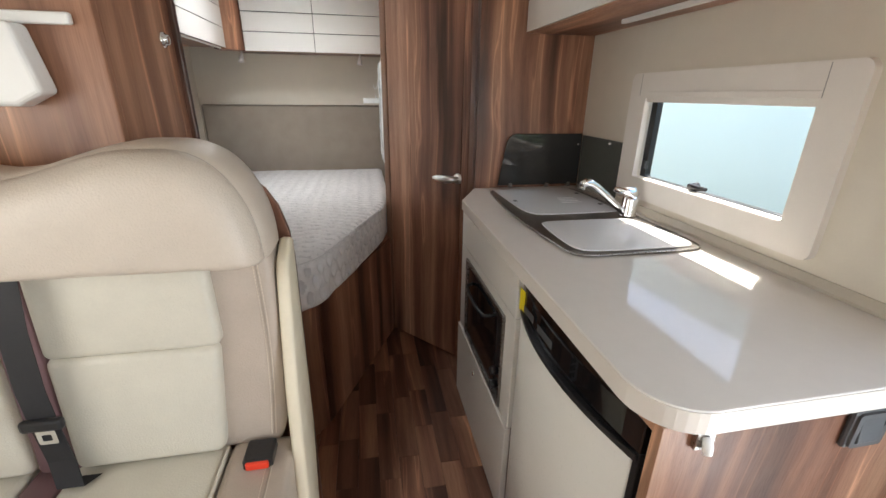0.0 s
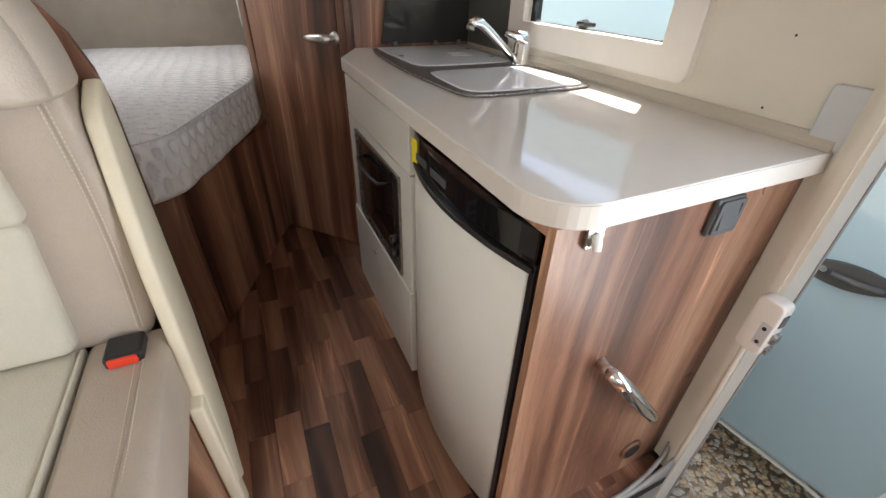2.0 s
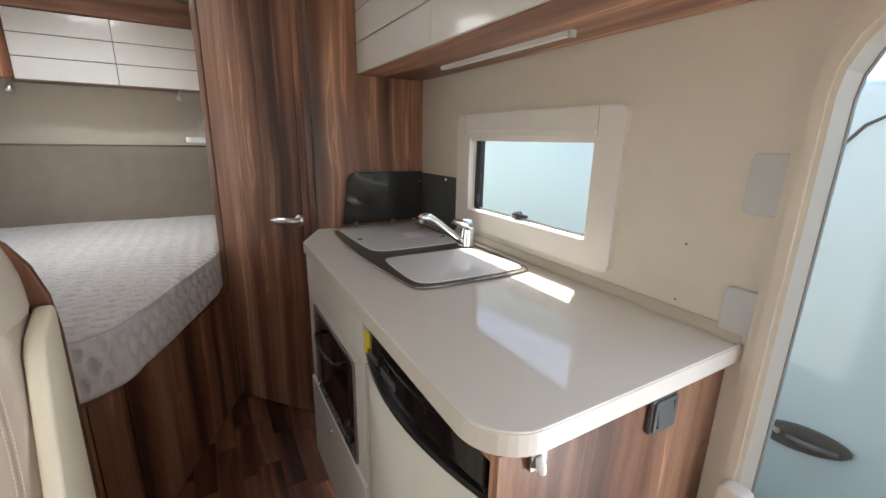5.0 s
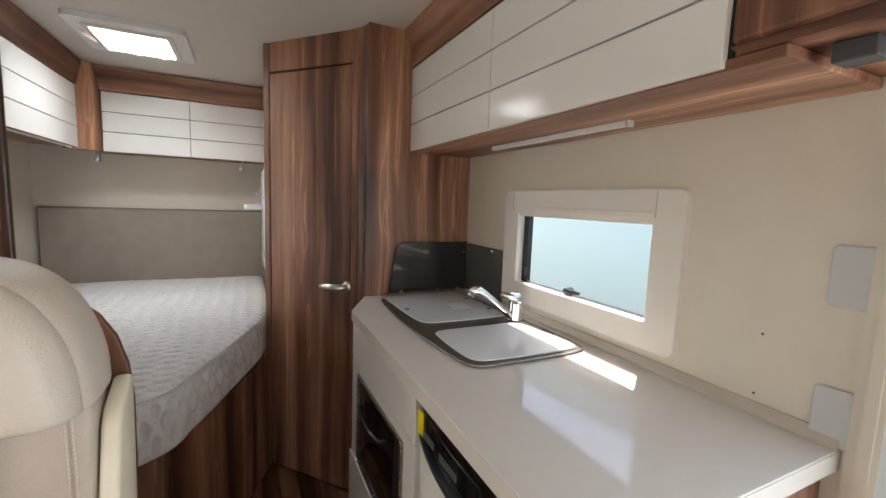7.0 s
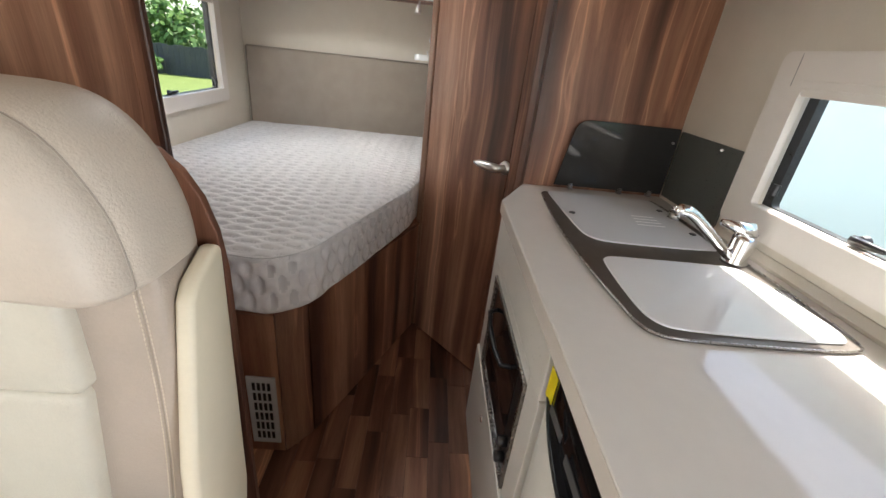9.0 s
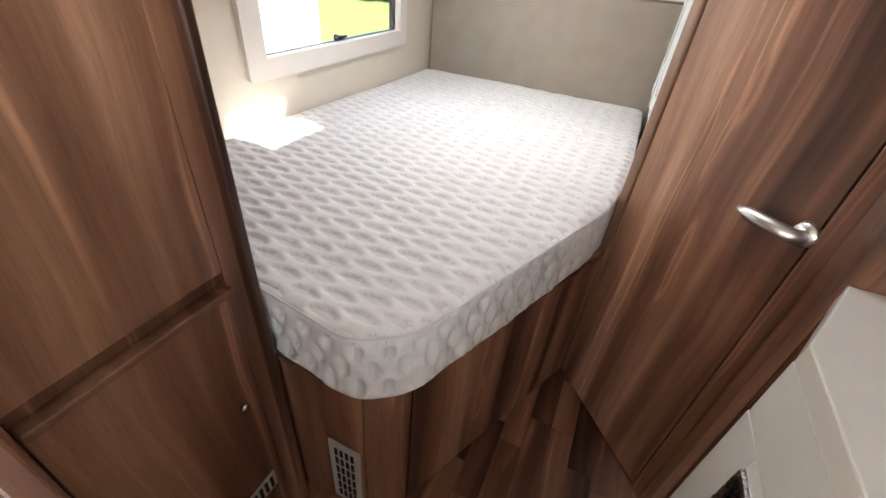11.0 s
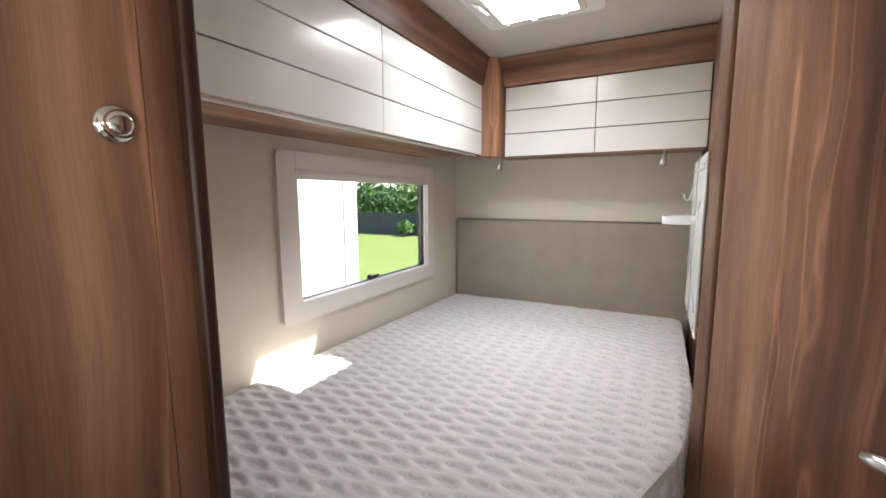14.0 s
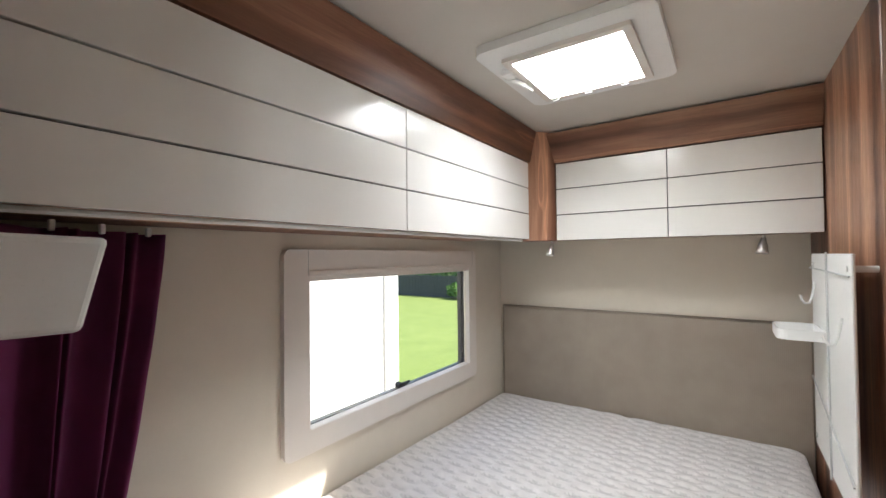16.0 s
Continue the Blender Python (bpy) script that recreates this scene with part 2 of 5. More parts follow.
def leaf_mat():
    m, nt, p = material("leaf", 0.6)
    g = nt.nodes.new("ShaderNodeNewGeometry")
    nt.links.new(ramp(nt, g.outputs["Random Per Island"], [(0.0, (0.04, 0.10, 0.015)), (0.5, (0.08, 0.17, 0.03)), (1.0, (0.16, 0.26, 0.06))]), p.inputs["Base Color"])
    return m


LEAF = leaf_mat()
BARK = ground_mat("bark", [(0.3, (0.06, 0.045, 0.03)), (0.7, (0.16, 0.12, 0.09))], 25)
FENCE = plain("weathered_fence_board", (0.055, 0.055, 0.050), 0.8, vary=0.3, bumpy=0.3, bump_scale=90)

# ---- building helpers ----


def origin(ob):
    v = Vector()
    while ob:
        v += ob.location
        ob = ob.parent
    return v


def link_mesh(name, bm, mat, parent=None, label="", smooth=False):
    if parent is not None:
        bmesh.ops.translate(bm, verts=bm.verts, vec=-origin(parent))
    me = bpy.data.meshes.new(name)
    bm.to_mesh(me)
    bm.free()
    for m in (mat if isinstance(mat, (list, tuple)) else [mat]):
        me.materials.append(m)
    if smooth:
        for f in me.polygons:
            f.use_smooth = True
    ob = new(name, me)
    ob.parent = parent
    if label:
        tagged(ob, label)
    return ob


def part(name, bm, mat, parent, label="", smooth=False):
    return link_mesh(name, bm, mat, parent, label, smooth)


def thing(name, place, label, category, group=""):
    ob = new(name)
    ob.empty_display_size = 0.05
    ob.location = place
    return tagged(ob, label, category, group)


def structure(name, bm, mat, label="", category="", smooth=False):
    return tagged(link_mesh(name, bm, mat, None, "", smooth), label, category, kind="structure")


def soften(bm, r, seg=2, sharp=30):
    if r:
        edges = [e for e in bm.edges if len(e.link_faces) == 2 and e.calc_face_angle(0) > radians(sharp)]
        bmesh.ops.bevel(bm, geom=edges, offset=r, segments=seg, profile=0.5, affect="EDGES", clamp_overlap=True)
    return bm


def box(x0, x1, y0, y1, z0, z1, r=0.0, seg=2):
    bm = bmesh.new()
    bmesh.ops.create_cube(bm, size=1.0)
    bmesh.ops.scale(bm, verts=bm.verts, vec=(x1 - x0, y1 - y0, z1 - z0))
    bmesh.ops.translate(bm, verts=bm.verts, vec=((x0 + x1) / 2, (y0 + y1) / 2, (z0 + z1) / 2))
    return soften(bm, r, seg)


def join(*bms):
    out = bmesh.new()
    for b in bms:
        me = bpy.data.meshes.new("tmp")
        b.to_mesh(me)
        b.free()
        out.from_mesh(me)
        bpy.data.meshes.remove(me)
    return out


def prism(points, lo, hi, axis="z", r=0.0, seg=2):
    """A flat outline pushed out from lo to hi along an axis. Outline: (x,y) for z, (x,z) for y, (y,z) for x."""
    def p3(a, b, c):
        return {"z": (a, b, c), "y": (a, c, b), "x": (c, a, b)}[axis]
    bm = bmesh.new()
    low = [bm.verts.new(p3(a, b, lo)) for a, b in points]
    high = [bm.verts.new(p3(a, b, hi)) for a, b in points]
    n = len(points)
    bm.faces.new(low)
    bm.faces.new(high)
    for i in range(n):
        bm.faces.new((low[i], low[(i + 1) % n], high[(i + 1) % n], high[i]))
    bmesh.ops.recalc_face_normals(bm, faces=bm.faces)
    return soften(bm, r, seg)


def rounded(x0, x1, y0, y1, r, n=6):
    """Outline of a rectangle with round corners; r may be four radii, from (x0,y0) anticlockwise."""
    rs = r if isinstance(r, (list, tuple)) else (r,) * 4
    out = []
    for (cx, cy, sx, sy, a0), q in zip(((x0, y0, 1, 1, 180), (x1, y0, -1, 1, 270), (x1, y1, -1, -1, 0), (x0, y1, 1, -1, 90)), rs):
        for i in range(n + 1 if q else 1):
            a = radians(a0 + 90 * i / n)
            out.append((cx + sx * q + q * math.cos(a), cy + sy * q + q * math.sin(a)))
    return out


def ring(outer, inner, lo, hi, axis="z"):
    """A frame between two outlines with the same number of points."""
    def p3(a, b, c):
        return {"z": (a, b, c), "y": (a, c, b), "x": (c, a, b)}[axis]
    bm = bmesh.new()
    rows = [[bm.verts.new(p3(a, b, c)) for a, b in o] for o, c in ((outer, lo), (outer, hi), (inner, hi), (inner, lo))]
    n = len(outer)
    for k in range(4):
        u, w = rows[k], rows[(k + 1) % 4]
        for i in range(n):
            bm.faces.new((u[i], u[(i + 1) % n], w[(i + 1) % n], w[i]))
    bmesh.ops.recalc_face_normals(bm, faces=bm.faces)
    return bm


def tube(points, radius, n=10, caps=True):
    """A round bar along a line of points; radius may be a list."""
    pts = [Vector(p) for p in points]
    rad = radius if isinstance(radius, (list, tuple)) else [radius] * len(pts)
    bm = bmesh.new()
    rows = []
    ref = None
    for i, p in enumerate(pts):
        way = (pts[min(i + 1, len(pts) - 1)] - pts[max(i - 1, 0)]).normalized()
        if ref is None:
            ref = way.orthogonal().normalized()
        side = (ref - way * ref.dot(way)).normalized()
        ref = side
        up = way.cross(side)
        rows.append([bm.verts.new(p + rad[i] * (math.cos(2 * math.pi * k / n) * side + math.sin(2 * math.pi * k / n) * up)) for k in range(n)])
    for a, b in zip(rows, rows[1:]):
        for k in range(n):
            bm.faces.new((a[k], a[(k + 1) % n], b[(k + 1) % n], b[k]))
    if caps:
        bm.faces.new(rows[0][::-1])
        bm.faces.new(rows[-1])
    bmesh.ops.recalc_face_normals(bm, faces=bm.faces)
    return bm


def arc(p, q, bulge, n=10):
    """Points from p to q that swell by the vector bulge in between."""
    p, q, b = Vector(p), Vector(q), Vector(bulge)
    return [p.lerp(q, i / n) + b * math.sin(math.pi * i / n) for i in range(n + 1)]


def wall_x(x0, x1, y0, y1, z0, z1, holes):
    """A wall across x with rectangular openings (y0, y1, z0, z1), ordered along y."""
    blocks, y = [], y0
    for a, b, c, d in holes:
        blocks.append(box(x0, x1, y, a, z0, z1))
        if c > z0:
            blocks.append(box(x0, x1, a, b, z0, c))
        if d < z1:
            blocks.append(box(x0, x1, a, b, d, z1))
        y = b
    blocks.append(box(x0, x1, y, y1, z0, z1))
    return join(*blocks)


# ---- the shell ----
XL, XR, YF, YB, TOP = -0.37, 1.652, -1.60, 4.03, 1.985
structure("floor", join(box(XL - 0.04, 1.30, YF - 0.04, YB + 0.04, -0.06, -0.004), box(1.30, XR + 0.04, YF - 0.04, 0.36, -0.06, -0.004), box(1.30, XR + 0.04, 1.06, YB + 0.04, -0.06, -0.004)), RUBBER, "dark underfloor beneath walnut vinyl planks", "floor")
structure("wall_left", wall_x(XL - 0.04, XL, YF, YB, 0, TOP, [(0.35, 1.25, 0.955, 1.42), (2.75, 3.70, 0.955, 1.42)]), WALL, "cream side wall beside the bed", "wall")
structure("wall_right", wall_x(XR, XR + 0.04, YF, YB, 0, TOP, [(0.36, 1.075, -0.001, 1.52), (1.46, 2.05, 1.02, 1.30)]), WALL, "cream side wall above the worktop", "wall")
structure("wall_rear", box(XL - 0.04, XR + 0.04, YB, YB + 0.04, 0, TOP), WALL, "cream rear wall at the head of the bed", "wall")
front = [box(XL - 0.04, XR + 0.04, YF - 0.04, YF, 0, 0.98), box(XL - 0.04, XR + 0.04, YF - 0.04, YF, 1.72, TOP),
         box(XL - 0.04, -0.1, YF - 0.04, YF, 0.98, 1.72), box(1.42, XR + 0.04, YF - 0.04, YF, 0.98, 1.72)]
structure("wall_front", join(*front), WALL, "plain cream wall that closes the front", "wall")
SK = (0.185, 0.475, 2.97, 3.28)
sides = [box(XL - 0.04, XR + 0.04, YF - 0.04, SK[2], TOP, TOP + 0.04), box(XL - 0.04, XR + 0.04, SK[3], YB + 0.04, TOP, TOP + 0.04),
         box(XL - 0.04, SK[0], SK[2], SK[3], TOP, TOP + 0.04), box(SK[1], XR + 0.04, SK[2], SK[3], TOP, TOP + 0.04)]
structure("ceiling", join(*sides), CEIL, "pale cream smooth ceiling", "ceiling")

# bathroom walls round the angled door
DA, DB = Vector((0.850, 2.880, 0)), Vector((1.169, 2.511, 0))
DW = (DB - DA).normalized()
DN = Vector((-DW.y, DW.x, 0)) * -1.0          # out of the bathroom, towards the aisle


def slab(a, b, z0, z1, out, back, r=0.0):
    """An upright slab along the line a-b on the door's slant, from 'back' behind the line to 'out' before it."""
    w = (b - a).normalized()
    n = Vector((w.y, -w.x, 0))
    c = [a + n * out, b + n * out, b - n * back, a - n * back]
    return prism([(p.x, p.y) for p in c], z0, z1, "z", r)


structure("wall_bathroom_side", box(0.892, 0.912, 2.90, YB, 0, TOP), WOOD, "walnut partition beside the bed", "wall")
structure("wall_bathroom_kitchen", box(1.186, XR, 2.432, 2.455, 0, TOP), WOOD, "walnut partition behind the worktop", "wall")
structure("wall_bathroom_head", slab(DA, DB, 1.86, TOP, 0.0, 0.025), WOOD, "walnut panel above the bathroom door", "wall")

OUT = Vector((DW.y, -DW.x, 0))                # from the bathroom door towards the aisle


def on_door(s, z, out=0.0):
    """A place on the bathroom door's slant: s metres from its bed side."""
    p = DA + DW * s + OUT * out
    return Vector((p.x, p.y, z))


WIDE = (DB - DA).length


def bathroom_door():
    d = structure("door_1", slab(DA + DW * 0.018, DB - DW * 0.030, 0.012, 1.85, 0.006, 0.022, 0.003), WOOD, "closed walnut bathroom door with a nickel lever", "door")
    rose = on_door(WIDE - 0.042, 0.940, 0.006)
    part("rose", tube([rose, rose + OUT * 0.010], [0.024, 0.021], 20), SATIN, d, "satin nickel rose", True)
    a = rose + OUT * 0.008
    neck = [a, a + OUT * 0.018, a + OUT * 0.030 - DW * 0.006, a + OUT * 0.037 - DW * 0.026, a + OUT * 0.039 - DW * 0.055, a + OUT * 0.040 - DW * 0.085, a + OUT * 0.040 - DW * 0.106]
    part("lever", tube(neck, [0.012, 0.012, 0.015, 0.0155, 0.0145, 0.012, 0.006], 14), SATIN, d, "satin nickel lever", True)
    return d


bathroom_door()
structure("trim_door_post", join(slab(DB - DW * 0.026, DB + DW * 0.012, 0, TOP, 0.010, 0.03, 0.006), prism([(1.168, 2.503), (1.184, 2.474), (1.188, 2.438), (1.192, 2.456), (1.176, 2.526)], 0, TOP, "z")), WOOD, "rounded walnut post beside the bathroom door", "door frame")
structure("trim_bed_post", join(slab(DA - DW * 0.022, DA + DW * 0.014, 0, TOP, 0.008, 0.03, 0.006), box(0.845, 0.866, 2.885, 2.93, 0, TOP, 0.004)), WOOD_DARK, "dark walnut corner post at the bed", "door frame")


# ---- bed ----
BED = [(0.235, 2.088), (0.470, 2.058), (0.560, 2.128), (0.810, 2.775), (0.832, 2.905), (0.858, 3.150), (0.862, 4.02), (-0.365, 4.02), (-0.365, 2.12)]
MAT_TOP, MAT_BOTTOM = 0.768, 0.574


def bed_base():
    t = thing("bed_base", (0.3, 3.0, 0), "walnut bed base with a slanted front and a grey air vent", "bed base")
    front_l = prism([(0.225, 2.090), (0.462, 2.090), (0.462, 2.110), (0.225, 2.110)], 0, 0.560, "z")
    part("front_panel", front_l, WOOD, t)
    part("corner_panel", prism([(0.466, 2.090), (0.536, 2.178), (0.522, 2.192), (0.462, 2.128)], 0, 0.560, "z", 0.003), WOOD_SHADED, t)
    part("slanted_panel", prism([(0.538, 2.182), (0.845, 2.865), (0.828, 2.872), (0.523, 2.194)], 0, 0.560, "z"), WOOD, t)
    part("slat_board", prism([(0.226, 2.092), (0.460, 2.092), (0.530, 2.182), (0.838, 2.86), (0.855, 4.02), (-0.36, 4.02), (-0.36, 2.092)], 0.561, 0.5735, "z"), WOOD_Y, t)
    part("lip", tube([(0.225, 2.088, 0.566), (0.464, 2.088, 0.566), (0.537, 2.178, 0.566), (0.845, 2.860, 0.566)], 0.006, 6), WOOD_SHADED, t, "walnut edging in the darkened tone")
    g = part("vent_grille", box(0.362, 0.452, 2.083, 2.0895, 0.045, 0.330, 0.002), PALEPLASTIC, t, "grey slotted air vent")
    for row in range(6):
        for col in range(4):
            x, z = 0.380 + col * 0.0155, 0.068 + row * 0.042
            part("slot", box(x, x + 0.009, 2.0815, 2.0835, z, z + 0.030), RUBBER, g)
    return t


bed_base()


def quilt_depth(u, v):
    """Relief of the cover: interlocking rows of slanting lens-shaped hollows, crisp on the far side. 0 (ridge) to -1 (deepest)."""
    best = 0.0
    i0, j0 = math.floor(u / 0.065), math.floor((v - 0.354 * u) / 0.050)
    for i in (i0 - 1, i0, i0 + 1, i0 + 2):
        for j in (j0 - 1, j0, j0 + 1, j0 + 2):
            x, y = u - i * 0.065, v - j * 0.050 - 0.354 * i * 0.065
            along, across = x - 0.05 * y, y + 0.05 * x
            lens = 1 - (along / 0.040) ** 2
            if lens <= 0:
                continue
            edge = (across - 0.003 * lens) / (0.0165 * lens)
            if abs(edge) >= 1:
                continue
            s = (edge + 1) / 2
            best = min(best, -min(1.0, 5.0 * (1 - s)) * (0.05 + 0.95 * s ** 0.9) * lens ** 0.45)
    return best


def side_depth(length, z):
    """Relief of the mattress border: upright hatched lenses, every other row shifted by half."""
    row = math.floor(z / 0.054)
    du = ((length / 0.058 + 0.5 * (row % 2)) % 1.0 - 0.5) * 0.058
    dz = (z / 0.054 - row - 0.5) * 0.054
    lens = 1 - (dz / 0.033) ** 2
    if lens <= 0 or abs(du) > 0.0155 * lens:
        return 0.0
    return -(1 - (du / (0.0155 * lens)) ** 2) * lens ** 0.5


def outline_points(poly, r, step):
    """The outline walked in small steps, its corners rounded."""
    pts = [Vector((a, b)) for a, b in poly]
    path = []
    n = len(pts)
    for i in range(n):
        a, b, c = pts[i - 1], pts[i], pts[(i + 1) % n]
        p, q = b + (a - b).normalized() * r, b + (c - b).normalized() * r
        for k in range(7):
            s = k / 6
            path.append(p * (1 - s) ** 2 + b * 2 * s * (1 - s) + q * s * s)
    out = []
    for i, p in enumerate(path):
        q = path[(i + 1) % len(path)]
        m = max(1, round((q - p).length / step))
        out += [p.lerp(q, k / m) for k in range(m)]
    return out


def smoothstep(a, b, v):
    s = max(0.0, min(1.0, (v - a) / (b - a)))
    return s * s * (3 - 2 * s)


def sag(y):
    """The mattress lies a little lower towards its head."""
    return -0.021 * smoothstep(2.6, 4.0, y)


def mattress():
    t = thing("mattress", (0.3, 3.0, MAT_BOTTOM), "white quilted mattress with a wavy leaf-pattern knit cover", "mattress")
    top = bmesh.new()
    step = 0.0047
    x0, x1, y0, y1 = -0.365, 0.890, 2.05, 4.02
    nx, ny = round((x1 - x0) / step), round((y1 - y0) / step)
    poly = outline_points(BED, 0.05, 0.05)

    def inside(x, y):
        c, j = False, len(poly) - 1
        for i in range(len(poly)):
            a, b = poly[i], poly[j]
            if (a.y > y) != (b.y > y) and x < (b.x - a.x) * (y - a.y) / (b.y - a.y) + a.x:
                c = not c
            j = i
        return c

    def to_edge(x, y):
        best = 9.0
        j = len(poly) - 1
        for i in range(len(poly)):
            a, b = poly[i], poly[j]
            ex, ey = b.x - a.x, b.y - a.y
            s = max(0.0, min(1.0, ((x - a.x) * ex + (y - a.y) * ey) / (ex * ex + ey * ey)))
            best = min(best, math.hypot(x - a.x - s * ex, y - a.y - s * ey))
            j = i
        return best

    grid, deep = {}, {}
    for i in range(nx + 1):
        for k in range(ny + 1):
            x, y = x0 + (x1 - x0) * i / nx, y0 + (y1 - y0) * k / ny
            if (-0.30 < x < 0.20 and 2.20 < y < 3.95) or inside(x, y):
                near = (0.08 < x < 0.82 and y < 3.05) or x < x0 + 0.08 or x > x1 - 0.10 or y < y0 + 0.08 or y > y1 - 0.08
                e = to_edge(x, y) if near else 1.0
                fall = 0.018 * max(0.0, 1 - e / 0.035) ** 2
                dep = quilt_depth(x + 0.004 * math.sin(9 * y), y)
                deep[i, k] = dep
                z = MAT_TOP - fall + 0.0115 * dep + 0.004 * noise.noise((x * 3, y * 3, 0)) + sag(y)
                grid[i, k] = top.verts.new((x, y, z))
    for (i, k), v in grid.items():
        q = [grid.get(c) for c in ((i, k), (i + 1, k), (i + 1, k + 1), (i, k + 1))]
        if all(q):
            f = top.faces.new(q)
            f.material_index = 1 if deep[i, k] < -0.22 and deep[i + 1, k + 1] < -0.22 else 0
    part("quilted_top", top, [QUILT, KNIT], t, "", True)
    side, lens_at = bmesh.new(), {}
    rows = []
    fine = outline_points(BED, 0.05, 0.0062)
    length = 0.0
    zs = [MAT_TOP - 0.022, MAT_TOP - 0.010, MAT_TOP - 0.016, MAT_TOP - 0.03] + [MAT_TOP - 0.03 - 0.0066 * i for i in range(1, 23)] + [MAT_BOTTOM + 0.006, MAT_BOTTOM]
    inset = [0.040, 0.016, 0.006, 0.001] + [0.0] * 22 + [0.006, 0.02]
    for i, p in enumerate(fine):
        a, b = fine[i - 1], fine[(i + 1) % len(fine)]
        n = Vector((b.y - a.y, a.x - b.x)).normalized()
        length += (p - a).length if i else 0
        col = []
        for z, s in zip(zs, inset):
            puff = 0.006 * noise.noise((length * 19, z * 16, 1)) if s == 0 else 0
            d = -s + (0.013 * side_depth(length, z) if s == 0 else 0) + puff + 0.004 * noise.noise((length * 7, z * 9, 3))
            hem = 0.007 * noise.noise((length * 11, 4, 0)) if z < MAT_BOTTOM + 0.01 else 0
            col.append(side.verts.new((p.x + n.x * d, p.y + n.y * d, z + sag(p.y) * (z - MAT_BOTTOM) / (MAT_TOP - MAT_BOTTOM) + max(0.0, hem))))
        rows.append(col)
        lens_at[id(col)] = length
    for a, b in zip(rows, rows[1:] + rows[:1]):
        for k in range(len(zs) - 1):
            f = side.faces.new((a[k], b[k], b[k + 1], a[k + 1]))
            f.material_index = 1 if 3 < k < len(zs) - 3 and side_depth(lens_at[id(a)], zs[k]) < -0.25 else 0
    bmesh.ops.recalc_face_normals(side, faces=side.faces)
    part("quilted_side", side, [QUILT, KNIT_SIDE], t, "", True)
    edge = [Vector((p.x * 0.985 + 0.006, p.y * 0.996 + 0.012, MAT_TOP - 0.0125 + sag(p.y))) for p in outline_points(BED, 0.05, 0.02)]
    part("edge_seam", tube(edge + edge[:1], 0.0022, 6), KNIT, t, "stitched edge seam")
    part("zip_pull", tube([(0.315, 2.078, 0.640), (0.330, 2.070, 0.634), (0.318, 2.066, 0.628)], 0.003, 6), SATIN, t, "small metal zip pull")
    return t


mattress()


def headboard_panel():
    t = thing("headboard_panel", (0.27, 4.02, 0.60), "taupe ribbed padded panel along the rear wall", "headboard")
    part("padding", box(-0.345, 0.888, 4.006, 4.029, 0.60, 1.200, 0.006), RIBBED, t)
    part("piping", tube([(-0.349, 4.012, 0.62), (-0.349, 4.012, 1.198), (-0.342, 4.012, 1.204), (0.886, 4.012, 1.204)], 0.0038, 8), PIPING, t, "darker taupe piping", True)


headboard_panel()


# ---- overhead lockers ----
def striped_front(t, axis, at, a, b, z0, z1, out, name="locker_door", grooves=2):
    """A gloss flap with dark grooves, built from boards a few millimetres apart."""
    h = (z1 - z0) / (grooves + 1)
    d = None
    for i in range(grooves + 1):
        lo, hi = z0 + i * h + 0.0019, z0 + (i + 1) * h - 0.0019
        args = (min(at, at + out), max(at, at + out), a + 0.0015, b - 0.0015) if axis == "x" else (a + 0.0015, b - 0.0015, min(at, at + out), max(at, at + out))
        bm = box(*args, lo, hi, 0.001, 1)
        if d is None:
            d = part(name, bm, GLOSS, t)
        else:
            part("board", bm, GLOSS, d)
    return d


def left_lockers():
    t = thing("overhead_locker", (-0.2, 2.9, 1.53), "long gloss white overhead locker with walnut cornice above the bed", "overhead locker")
    part("carcass", join(box(XL, -0.048, 2.09, 3.66, 1.535, 1.858), box(XL, -0.062, 2.09, 3.66, 1.858, TOP)), WOOD_Y, t)
    part("groove_backing", box(-0.0478, -0.046, 2.09, 3.63, 1.532, 1.856), RUBBER, t)
    striped_front(t, "x", -0.046, 2.09, 2.838, 1.530, 1.850, 0.014)
    striped_front(t, "x", -0.046, 2.838, 3.625, 1.530, 1.850, 0.014)
    part("cornice", prism([(-0.055, 1.853), (-0.030, 1.853), (-0.014, 1.930), (-0.002, 1.977), (-0.055, 1.977)], 2.09, 3.64, "y"), WOOD_Y, t)
    part("curtain_track", tube([(-0.055, 2.1, 1.527), (-0.055, 3.6, 1.527)], 0.005, 6), WHITEPLASTIC, t, "thin white curtain track")
    return t


def rear_lockers():
    t = thing("overhead_locker", (0.4, 3.9, 1.53), "two-door gloss white overhead locker across the rear wall", "overhead locker")
    part("carcass", join(box(-0.03, 0.891, 3.742, YB, 1.535, 1.858), box(-0.03, 0.891, 3.752, YB, 1.858, TOP)), WOOD_X, t)
    part("groove_backing", box(0.046, 0.889, 3.738, 3.741, 1.532, 1.856), RUBBER, t)
    striped_front(t, "y", 3.738, 0.047, 0.464, 1.526, 1.852, -0.012)
    striped_front(t, "y", 3.738, 0.464, 0.888, 1.526, 1.852, -0.012)
    part("cornice", prism([(3.745, 1.855), (3.722, 1.855), (3.706, 1.930), (3.694, 1.977), (3.745, 1.977)], 0.0, 0.891, "x"), WOOD_X, t)
    part("corner_post", prism([(-0.040, 3.628), (0.046, 3.724), (0.046, 3.76), (-0.10, 3.76), (-0.10, 3.628)], 1.526, TOP, "z", 0.002), WOOD, t)
    return t


